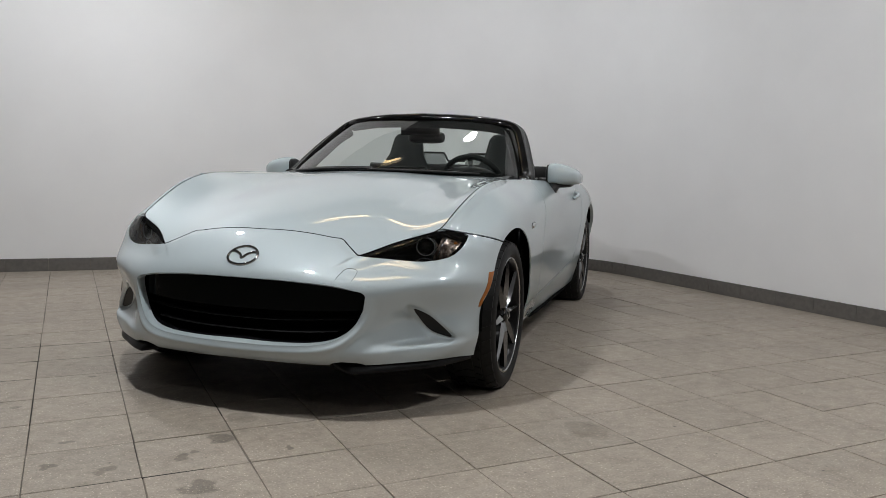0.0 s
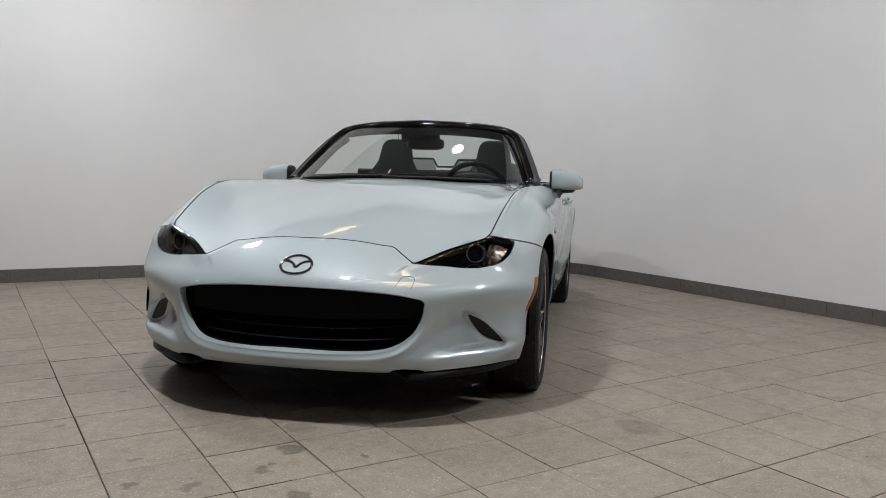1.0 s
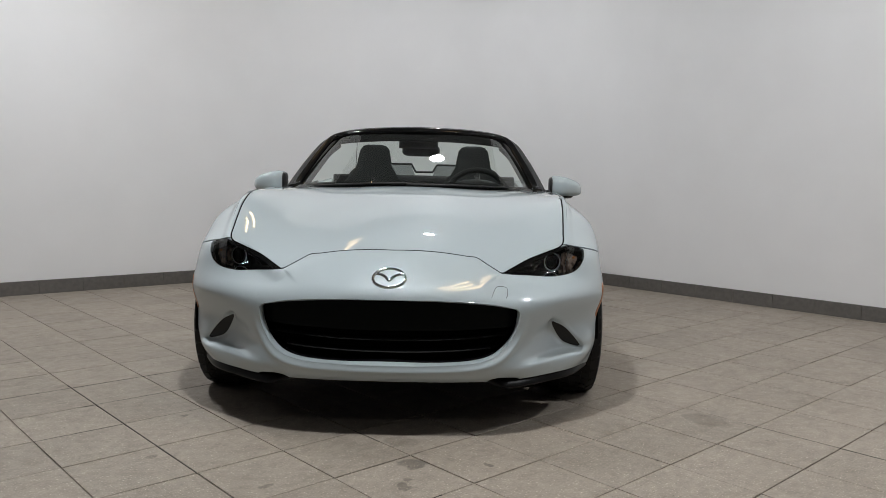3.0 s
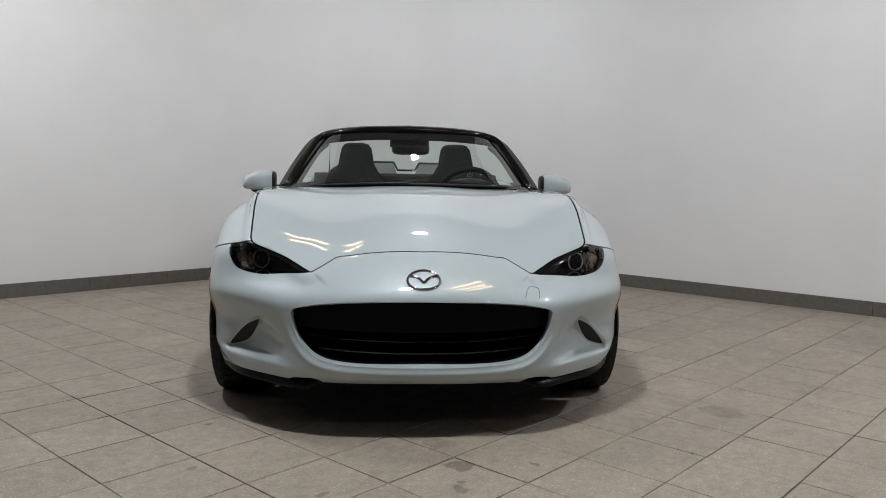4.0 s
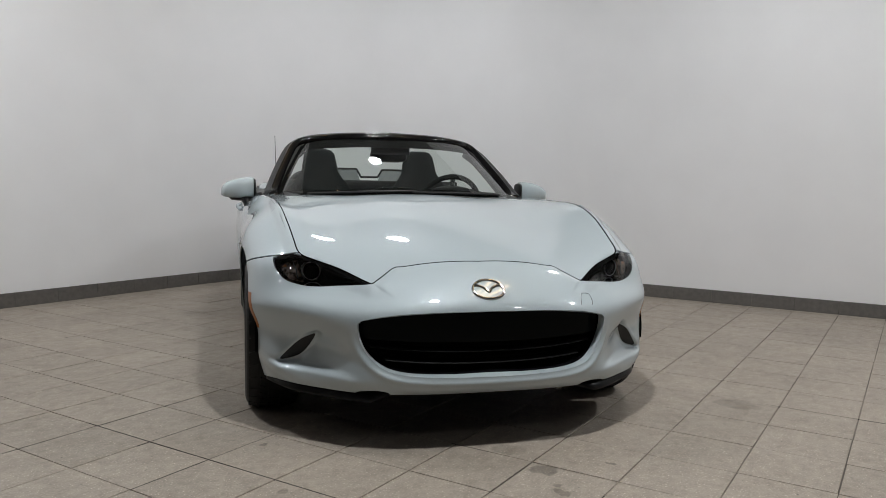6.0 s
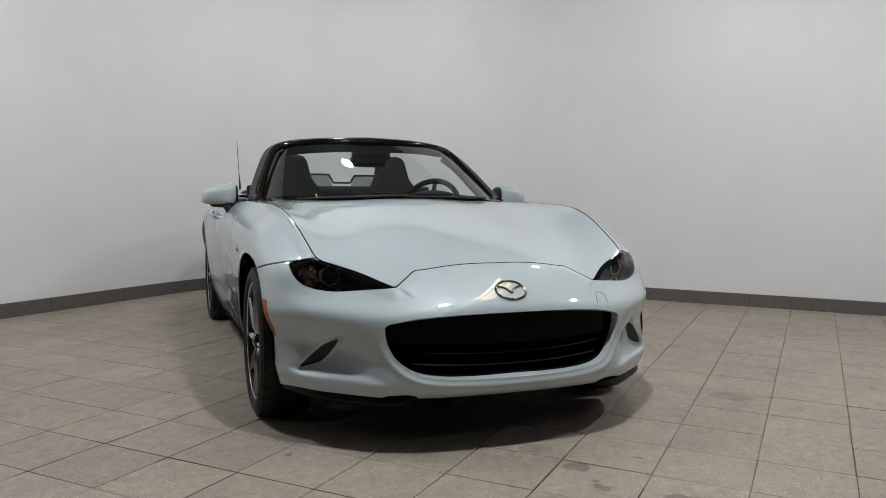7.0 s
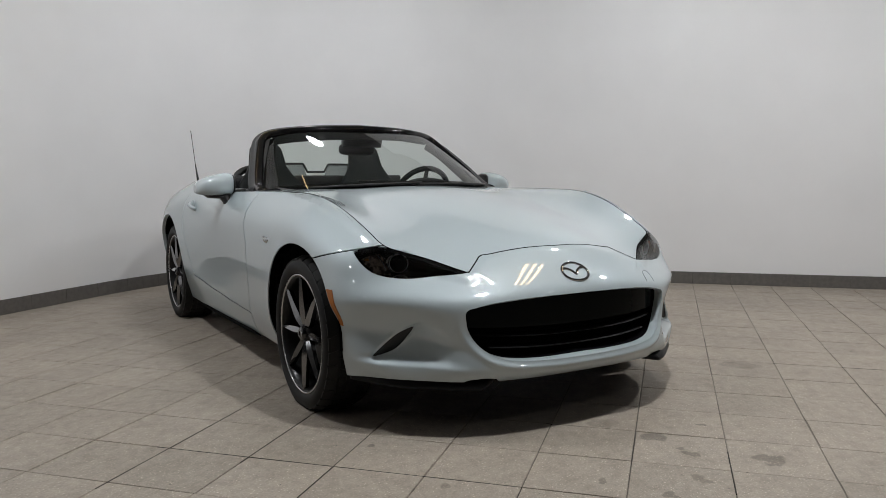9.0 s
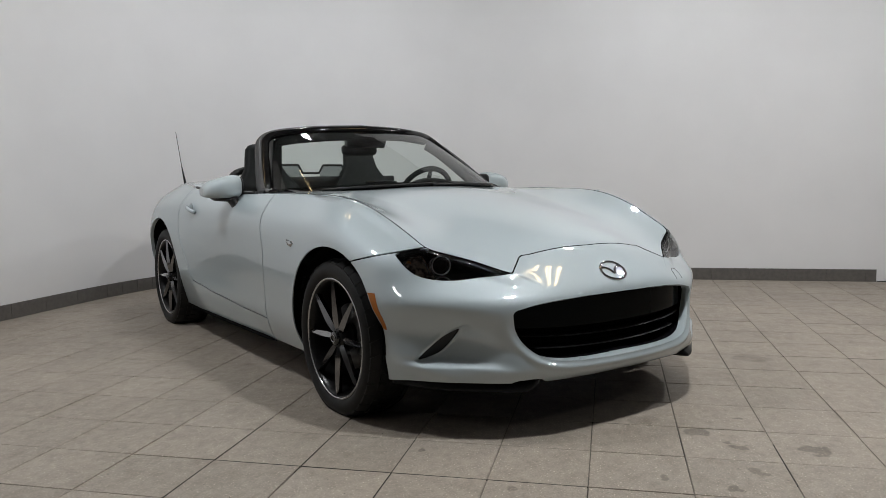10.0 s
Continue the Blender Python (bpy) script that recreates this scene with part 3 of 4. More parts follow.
def press(p):
    """The hollow between grille and fog lamp over a sharp shelf, and the fold beside the headlight's tip."""
    x, y, z = p[..., 0], p[..., 1], p[..., 2]
    ax = np.abs(x)
    shelf = np.interp(ax, [.40, .46, .60, .74], [.246, .244, .254, .260])
    roof = np.interp(ax, [.46, .54, .60, .66, .72], [.335, .385, .400, .360, .296])
    hollow = smooth(shelf, shelf + .026, z) * smooth(roof + .004, roof - .05, z) * smooth(.44, .60, ax) * smooth(.775, .725, ax) * (y < -.3)
    out = p.copy()
    out[..., 1] += .028 * hollow
    out[..., 0] -= np.sign(x) * .006 * hollow
    # cheek below the shelf stands proud
    cheek = smooth(shelf + .012, shelf - .006, z) * smooth(.42, .52, ax) * smooth(.80, .70, ax) * (y < -.3) * (z < .3)
    out[..., 1] -= .006 * cheek
    # raised line round the lower half of the grille opening
    ring = np.exp(-((both(x, z, GRILLE) + .022) / .010) ** 2) * smooth(.44, .34, z) * (y < -.3) * (ax < .56)
    out[..., 1] -= .0085 * ring
    # fold from the lamp's tip towards the middle
    ux, uz = -.845, -.535
    along_fold = (ax - .405) * ux + (z - .574) * uz
    across = (ax - .405) * -uz + (z - .574) * ux
    fold = smooth(.10, .0, along_fold) * smooth(-.02, .01, along_fold) * smooth(.004, -.003, across) * smooth(-.05, -.008, across) * (y < -.4)
    out[..., 1] -= .005 * fold
    out[..., 2] += .003 * fold
    # flat seat of the fog lamp
    side_x = np.abs(out[..., 0])
    near = both(out[..., 0], out[..., 2], FOG)
    pick = (near > -.006) & (y < -.3) & (x > 0)
    cols = np.stack([np.ones(pick.sum()), side_x[pick], out[..., 2][pick]], 1)
    FOG_PLANE[:] = np.linalg.lstsq(cols, out[..., 1][pick], rcond=None)[0]
    seat = smooth(-.016, -.002, near) * (y < -.3)
    out[..., 1] = out[..., 1] * (1 - seat) + (FOG_PLANE[0] + FOG_PLANE[1] * side_x + FOG_PLANE[2] * out[..., 2]) * seat
    return out


SKIN = grid_sheet(meet_hood(press(skin())))
GAP = 0.0032


def split_line(y):
    return np.interp(y, [-.45, -.303, -.15, -.05], [.678, .640, .603, .585])


def fender_side(p):
    return np.maximum(np.minimum(p[:, 2] - split_line(p[:, 1]), p[:, 1] + .44), p[:, 1] + .10)


def arches(p):
    return np.minimum(np.hypot(p[:, 1], p[:, 2] - AXLE) - ARCH, np.hypot(p[:, 1] - REAR, p[:, 2] - AXLE) - REAR_ARCH)


def door_front(z):
    return np.interp(z, [.2, .32, .6, .84], [.72, .70, .655, .70])


def door_rear(z):
    return np.interp(z, [.2, .35, .6, .85], [1.72, 1.80, 1.93, 1.97])


def sill_top(y):
    return np.interp(y, [.3, .65, 1.05, 1.5, 1.8, 2.0], [.275, .265, .268, .29, .33, .37])


outside = SKIN.keep(lambda p: np.maximum(-in_plan(p) - GAP, np.where(p[:, 2] > .5, -1, 1)))
lampless = outside.keep(lambda p: np.maximum(-both(p[:, 0], p[:, 2], LAMP) - .0015, p[:, 1] + .2))
bumper = lampless.keep(lambda p: -fender_side(p) - GAP).keep(lambda p: -both(p[:, 0], p[:, 2], GRILLE)).keep(lambda p: np.maximum(-both(p[:, 0], p[:, 2], FOG), p[:, 1] + .3)).keep(arches).keep(lambda p: -p[:, 1]).keep(lambda p: -both(p[:, 0], p[:, 2], NOTCH))
bumper_ob = bumper.link("front_bumper", MAT["paint"], car, 0.014)
for side in (1, -1):
    half = SKIN.sided(side)
    fender = lampless.sided(side).keep(lambda p: fender_side(p) - GAP).keep(arches).keep(lambda p: door_front(p[:, 2]) - p[:, 1] - GAP)
    fender.link("front_fender", MAT["paint"], car, 0.005)
    body = half.keep(arches).keep(lambda p: p[:, 1] - door_front(p[:, 2]) - GAP)
    door = body.keep(lambda p: door_rear(p[:, 2]) - p[:, 1] - GAP).keep(lambda p: p[:, 2] - sill_top(p[:, 1]) - GAP)
    door_ob = door.link("door", MAT["paint"], car, 0.02)
    sill = body.keep(lambda p: sill_top(p[:, 1]) - p[:, 2] - GAP).keep(lambda p: 2.0 - p[:, 1])
    sill.link("side_sill", MAT["paint"], car, 0.02)
    rear = body.keep(lambda p: np.maximum(p[:, 1] - door_rear(p[:, 2]) - GAP, np.minimum(p[:, 1] - 2.0, sill_top(p[:, 1]) - p[:, 2]))).keep(lambda p: np.abs(p[:, 0]) - .0005)
    rear.link("rear_quarter", MAT["paint"], car, 0.02)
    lamp_sheet = SKIN.sided(side).keep(lambda p: np.minimum(both(p[:, 0], p[:, 2], LAMP), -p[:, 1] - .2))
    lamp_sheet.link("headlight", MAT["lens"], car, 0.0, "slim headlight with a clear lens and dark housing")

# black strips laid under the panel gaps, the gaps' shade put into colour
def gap_shade(sheet, field, width=.014, sink=-.007):
    sheet.keep(lambda p: width - np.abs(field(p))).link("panel_gap", MAT["gap"], car, 0.0, offset=sink)


for side in (1, -1):
    gap_shade(SKIN.sided(side).keep(lambda p: np.minimum(-p[:, 1], arches(p) - .004)).keep(lambda p: np.minimum(p[:, 2] - .58, -.1 - p[:, 1])), fender_side)
    flank = SKIN.sided(side).keep(lambda p: np.minimum(arches(p) - .01, p[:, 1] - .4))
    gap_shade(flank.keep(lambda p: p[:, 2] - sill_top(p[:, 1])), lambda p: p[:, 1] - door_front(p[:, 2]))
    gap_shade(flank.keep(lambda p: p[:, 2] - sill_top(p[:, 1])), lambda p: p[:, 1] - door_rear(p[:, 2]))
    gap_shade(flank.keep(lambda p: 2.0 - p[:, 1]), lambda p: p[:, 2] - sill_top(p[:, 1]))

# dark shell under the panels
inner = skin(60, 14)
core = inner.copy()
core[..., 2] = np.where((core[..., 1] < .6) & (core[..., 2] > .5), core[..., 2] - .03, core[..., 2])
core[..., 0] *= 0.955
core[..., 1] = np.where(core[..., 1] < 0, core[..., 1] + .05, core[..., 1])
shell = grid_sheet(core).keep(lambda p: np.where(p[:, 1] < .9, np.minimum(np.hypot(p[:, 1], p[:, 2] - AXLE) - ARCH - .004, 9), np.hypot(p[:, 1] - REAR, p[:, 2] - AXLE) - REAR_ARCH - .004)).keep(lambda p: np.where((p[:, 1] < -.45) & (np.abs(p[:, 0]) < .5), -1, 1))
shell = shell.keep(lambda p: np.where(p[:, 1] < .7, .56 - p[:, 2], .80 - p[:, 2]))
shell.link("inner_shell", MAT["underbody"], car, 0.0)

hood_all = hood_sheet()
hood = hood_all.keep(lambda p: sdf(np.abs(p[:, 0]), p[:, 1], np.vstack([HOOD_PLAN, [(-.3, .486), (-.3, -.54)]])) - .0025)
hood.link("bonnet", MAT["paint"], car, 0.004)
gap_shade(hood_all.keep(lambda p: .5 - p[:, 1]), in_plan, .016, -.006)

# thin black tubes added in the gaps round the bonnet as their shade
def gap_shade_line(path, radius=.0024):
    part("bonnet_gap_shade", tube(path, radius, 6), MAT["gap"], car)


for side in (1, -1):
    line = np.vstack([HOOD_FRONT, HOOD_SIDE[1:70]])
    high = [float(hood_height(np.array([a]), np.array([b]))[0, 0]) for a, b in line]
    gap_shade_line([(side * a, b, h - .0012) for (a, b), h in zip(line, high)])

# fender tops between bonnet, windscreen and door line
GLASS_BASE = [(0, .50, .866), (.25, .535, .861), (.45, .64, .852), (.60, .81, .842), (.668, .985, .834)]
GLASS_TOP = [(0, 1.175, 1.158), (.2, 1.19, 1.155), (.36, 1.225, 1.145), (.46, 1.27, 1.130), (.505, 1.315, 1.112)]
for side in (1, -1):
    outer = spline([q for q in LINE_G[7:11]], 60)
    outer = outer[(outer[:, 1] > .10) & (outer[:, 1] < 1.05)]
    innerc = spline([(.697, .08, .8225), (.7065, .22, .829), (.710, .40, .835), (.7085, .6, .8375), (.698, .80, .8385), (.672, .91, .838), (.690, 1.05, .830)], len(outer))
    rows = []
    for k in np.linspace(0, 1, 7):
        r = outer * (1 - k) + innerc * k
        r[:, 2] += .010 * k * (1 - k)
        rows.append(r)
    p = np.array(rows)
    p[..., 0] *= side
    sh = grid_sheet(p if side < 0 else p[::-1])
    sh.link("fender_top", MAT["paint"], car, 0.01)

# black cowl panel with wipers under the glass
hr = spline([(x, y, 0) for x, y in ((.66, .89), (.606, .78), (.45, .612), (.25, .51), (0, .476))], 30)
hz = np.array([float(hood_height(np.array([q[0]]), np.array([q[1]]))[0, 0]) - .012 for q in hr])
hr[:, 2] = hz
gb = spline([(.668, .97, .83), (.61, .84, .838), (.46, .67, .846), (.25, .565, .855), (0, .53, .860)], 30)
p = np.array([hr * (1 - k) + gb * k for k in np.linspace(0, 1, 4)])
full = np.concatenate([p * (-1, 1, 1), p[:, ::-1][:, 1:]], axis=1)
cw = grid_sheet(full)
cw.link("cowl_panel", MAT["black_plastic"], car, 0.01)

# windscreen glass and its black frame
ga, gt = spline(GLASS_BASE, 33), spline(GLASS_TOP, 33)
p = []
for k in np.linspace(0, 1, 17):
    r = ga * (1 - k) + gt * k
    r[:, 2] += .009 * 4 * k * (1 - k)
    r[:, 1] -= .004 * 4 * k * (1 - k)
    p.append(np.concatenate([r[:0:-1] * (-1, 1, 1), r]))
glass = grid_sheet(np.array(p).transpose(1, 0, 2))
screen = glass.link("windscreen", MAT["glass"], car, 0.0, "clear windscreen in a black frame")
screen.visible_shadow = False
# black printed band along the top of the glass
band = grid_sheet(np.array(p)[13:].transpose(1, 0, 2))
band.link("shade_band", MAT["gap"], car, 0.0, offset=-0.003)
# black printed borders down both sides and along the foot of the glass
for side in (0, 1):
    edge_cols = np.array(p)[:, :4] if side == 0 else np.array(p)[:, -4:]
    grid_sheet(edge_cols.transpose(1, 0, 2)).link("glass_border", MAT["gap"], car, 0.0, offset=-0.0025)
grid_sheet(np.array(p)[:2].transpose(1, 0, 2)).link("glass_border", MAT["gap"], car, 0.0, offset=-0.0025)
# pillars and header
pillar = spline([(.678, .90, .828), (.672, 1.00, .850), (.628, 1.13, .95), (.575, 1.265, 1.055), (.545, 1.325, 1.105), (.50, 1.335, 1.137), (.42, 1.295, 1.152), (.25, 1.235, 1.166), (0, 1.205, 1.174)], 70)
full = np.concatenate([pillar * (-1, 1, 1), pillar[::-1][1:]])
rad = np.interp(np.abs(full[:, 0]), [0, .48, .56, .68], [.021, .022, .026, .032])
part("windscreen_frame", tube(full, rad, 14, squash=(0, 0.0, .85)), MAT["frame"], car, "gloss black windscreen surround")
seal = spline([(.700, .97, .832), (.690, 1.03, .865), (.645, 1.16, .965), (.592, 1.30, 1.065), (.556, 1.365, 1.108), (.50, 1.385, 1.142), (.42, 1.345, 1.160), (.25, 1.285, 1.175), (0, 1.255, 1.184)], 60)
full = np.concatenate([seal * (-1, 1, 1), seal[::-1][1:]])
part("header_rail", tube(full, np.interp(np.abs(full[:, 0]), [0, .5, .7], [.016, .019, .026]), 12), MAT["header"], car)
inner_p = [(.645, 1.03, .85), (.60, 1.15, .945), (.55, 1.275, 1.04), (.50, 1.34, 1.092)]
for side in (1, -1):
    q = spline(inner_p, 20) * (side, 1, 1)
    part("pillar_trim", tube(q, .029, 12), MAT["grey_trim"], car, "grey cloth-covered pillar lining")
part("header_lining", tube([(-.48, 1.345, 1.118), (-.25, 1.29, 1.142), (0, 1.27, 1.148), (.25, 1.29, 1.142), (.48, 1.345, 1.118)], .022, 10), MAT["black_trim"], car)


# wheels
HUB_Z = .292


def loaded(bm):
    """Flattens the foot of the tyre where it bears on the floor."""
    for v in bm.verts:
        v.co.z = max(v.co.z, -HUB_Z + .0008)
    return bm


def tyre_mesh():
    half, outer, rim_r = .100, .306, .230
    prof = [(-half * .80, rim_r), (-half * .98, rim_r + .012), (-half * 1.06, rim_r + .032), (-half, outer - .024), (-half * .86, outer - .008), (-half * .62, outer - .001), (0, outer), (half * .62, outer - .001), (half * .86, outer - .008), (half, outer - .024), (half * 1.06, rim_r + .032), (half * .98, rim_r + .012), (half * .80, rim_r)]
    return loaded(lathe(prof, 96))


def tread_mesh():
    """Proud tread blocks between slanted grooves."""
    bms = []
    for row, (x0, x1, n, skew) in enumerate(((-.094, -.062, 34, .35), (-.052, -.028, 46, -.25), (-.020, .020, 40, .0), (.028, .052, 46, .25), (.062, .094, 34, -.35))):
        bm = bmesh.new()
        for i in range(n):
            a0 = 2 * math.pi * i / n
            a1 = a0 + 2 * math.pi / n * .82
            pts = []
            for x, sh in ((x0, 0), (x1, skew * .12)):
                r = .3085 - .0 if abs(x) < .065 else .3085 - .012 * ((abs(x) - .062) / .032) ** 2
                for a in (a0 + sh, (a0 + a1) / 2 + sh, a1 + sh):
                    pts.append((x, math.cos(a) * r, math.sin(a) * r))
            v = [bm.verts.new(q) for q in pts]
            low = [bm.verts.new((q[0], q[1] * .975, q[2] * .975)) for q in pts]
            for k in (0, 1):
                bm.faces.new((v[k], v[k + 1], v[k + 4], v[k + 3]))
                bm.faces.new((v[k], low[k], low[k + 1], v[k + 1]))
                bm.faces.new((v[k + 3], v[k + 4], low[k + 4], low[k + 3]))
            bm.faces.new((v[0], v[3], low[3], low[0]))
            bm.faces.new((v[2], low[2], low[5], v[5]))
        bmesh.ops.recalc_face_normals(bm, faces=bm.faces[:])
        bms.append(bm)
    return loaded(join(*bms))


def rim_mesh():
    """Barrel and outer lip of the alloy wheel; the outer face points to +x."""
    prof = [(-.085, .215), (-.08, .222), (-.06, .205), (0, .198), (.05, .204), (.078, .214), (.085, .226), (.092, .229), (.095, .224), (.088, .214), (.07, .208), (.04, .198), (-.05, .192), (-.08, .2)]
    return lathe([(x, r * 1.038) for x, r in prof], 80)


def flange_mesh():
    """The sloping inner face of the rim, outside the barrel."""
    return lathe([(.094, .2335), (.092, .229), (.084, .2245), (.066, .2195), (.040, .2155)], 80)


def spoke_mesh(angle):
    """One blade spoke: narrow at the hub, widest a third of the way out, drawn to a point at the lip; two facets meet in a ridge."""
    rings = []
    for r, w, x, t in ((.026, .0085, .078, .030), (.045, .0110, .086, .030), (.070, .0140, .091, .030), (.090, .0145, .093, .029), (.12, .0128, .094, .027), (.16, .0100, .094, .024), (.20, .0070, .093, .021), (.224, .0050, .091, .018)):
        low = .75 * w + .003
        ring = [(x - low - .004, -w, r), (x, -w * .30, r), (x - low, w, r), (x - t - .006, w * .6, r), (x - t - .006, -w * .6, r)]
        c, s = math.cos(angle), math.sin(angle)
        rings.append([(q[0], q[1] * c - q[2] * s, q[1] * s + q[2] * c) for q in ring])
    return loft(rings)


def build_wheel(parent, x, y, side, steer=0.0):
    wheel = new("wheel")
    wheel.parent = parent
    wheel.matrix_basis = pose(x, y, HUB_Z, 0, 0, (0 if side > 0 else 180) + steer)
    tyre = part("tyre", tyre_mesh(), MAT["rubber"], wheel, "black road tyre")
    crease(part("tread", tread_mesh(), MAT["rubber"], wheel), 25)
    part("rim", rim_mesh(), MAT["barrel"], wheel, "dark gunmetal alloy rim")
    part("rim_edge", tube([(.090, math.cos(a) * .232, math.sin(a) * .233) for a in np.linspace(0, 2 * math.pi, 72, endpoint=False)], .0055, 10, True), MAT["lip"], wheel)
    part("rim_flange", flange_mesh(), MAT["rim"], wheel)
    for i in range(8):
        a = 2 * math.pi * (i + .03) / 8
        crease(part("spoke", spoke_mesh(a), MAT["rim"], wheel), 22)
    part("hub", lathe([(.03, .052), (.064, .046), (.078, .036), (.080, .0005)], 32), MAT["barrel"], wheel)
    part("hub_cap", lathe([(.078, .029), (.090, .0285), (.093, .024), (.094, .0005)], 32), MAT["black_gloss"], wheel)
    part("cap_ring", tube([(.095, math.cos(a) * .019, math.sin(a) * .014) for a in np.linspace(0, 2 * math.pi, 24, endpoint=False)], .0022, 6, True), MAT["chrome"], wheel)
    for i in range(4):
        a = 2 * math.pi * (i + .5) / 4
        part("lug_nut", lathe([(.05, .009), (.076, .008), (.078, .0005)], 6), MAT["steel"], wheel, matrix=pose(0, math.cos(a) * .043, math.sin(a) * .043))
    part("brake_disc", lathe([(.0, .05), (.018, .06), (.018, .129), (.006, .129), (.006, .05)], 40), MAT["steel"], wheel)
    part("caliper", box(-.01, .030, .07, .15, -.06, .06, .012), MAT["steel"], wheel)
    return wheel


TRACK = .728
for y in (0, REAR):
    for side in (1, -1):
        build_wheel(car, side * (TRACK if y == 0 else .735), y, side)

# arch liners
for y in (0, REAR):
    for side in (1, -1):
        rings = []
        reach = (ARCH if y == 0 else REAR_ARCH) + .002
        for x in (.50, .80 if y == 0 else .845):
            rings.append([(side * x, y + math.cos(a) * reach, AXLE + math.sin(a) * reach) for a in np.linspace(-.05 if y == 0 else .62, math.pi + .05, 36)])
        b = loft(rings, False, False)
        part("arch_liner", b, MAT["underbody"], car)
part("floor_pan", join(box(-.68, .68, -.28, 3.0, .175, .20, .005), box(-.50, .50, -.62, -.28, .178, .198, .005), box(-.42, .42, -.48, .4, .2, .52), box(-.45, .45, 2.05, 2.8, .2, .8)), MAT["underbody"], car, smooth=False)

# grille: recessed black panel, slats and the paint-coloured lip inside the opening
front = SKIN.keep(lambda p: -p[:, 1] - .3)


def on_skin(x, z):
    """The y of the front skin at x, z (nearest point)."""
    d = np.hypot(front.v[:, 0] - x, front.v[:, 2] - z)
    k = np.argsort(d)[:8]
    w = 1 / (d[k] ** 2 + 4e-6)
    return float((front.v[k, 1] * w).sum() / w.sum())


def inset_ring(poly, shrink, push):
    c = poly.mean(axis=0)
    ring = []
    for x, z in poly:
        dx, dz = x - c[0], z - c[1]
        d = math.hypot(dx, dz)
        ring.append((x - dx / d * shrink, on_skin(x, z) + push, z - dz / d * shrink))
    return ring


GR = GRILLE[::1]
part("grille_lip", loft([inset_ring(GR, -.002, .003), inset_ring(GR, .002, .010), inset_ring(GR, .006, .026), inset_ring(GR, .0075, .034)], True, False), MAT["paint"], car, "paint-coloured inner lip of the grille opening")
part("grille_surround", loft([inset_ring(GR, .0065, .034), inset_ring(GR, .010, .05), inset_ring(GR, .014, .085)], True, False), MAT["black_gloss"], car)
back = inset_ring(GR, .004, .075)
bm = bmesh.new()
bm.faces.new([bm.verts.new((x, max(y, -.64) + .01, z)) for x, y, z in back])
bmesh.ops.triangulate(bm, faces=bm.faces[:])
part("grille_backing", bm, MAT["underbody"], car, smooth=False)


def slat(z, half, depth, tall, push):
    xs = np.linspace(-half, half, 41)
    rings = []
    for x in xs:
        y = on_skin(x, .36) + push
        zz = z + .02 * (x / .45) ** 2
        rings.append([(x, y, zz - tall / 2), (x, y - .004, zz), (x, y, zz + tall / 2), (x, y + depth, zz + tall / 2 + .004), (x, y + depth, zz - tall / 2)])
    return loft(rings)


def flat_plate(z0, z1, half, depth, push):
    """A smooth plate across the opening, bowed with the bumper."""
    rings = []
    for x in np.linspace(-half, half, 41):
        y, up = on_skin(x, .40) + push, .012 * (x / .45) ** 2
        rings.append([(x, y, z0 + up), (x, y, z1), (x, y + depth, z1), (x, y + depth, z0 + up)])
    return loft(rings)


crease(part("upper_panel", flat_plate(.372, .474, .45, .02, .045), MAT["panel_black"], car, "flat gloss black plate across the upper grille"), 30)
for z, half in ((.338, .415), (.296, .365)):
    crease(part("grille_slat", slat(z, half, .05, .005, .045), MAT["slat"], car), 25)

# headlights: dark bowl, projector, chrome side reflector, bright upper strip
def lamp_ring(poly, shrink, push):
    c = poly.mean(axis=0)
    out = []
    for x, z in poly:
        dx, dz = x - c[0], z - c[1]
        d = math.hypot(dx, dz)
        x2, z2 = x - dx / d * shrink, z - dz / d * shrink
        out.append((x2, on_skin(x2, z2) + push, z2))
    return out


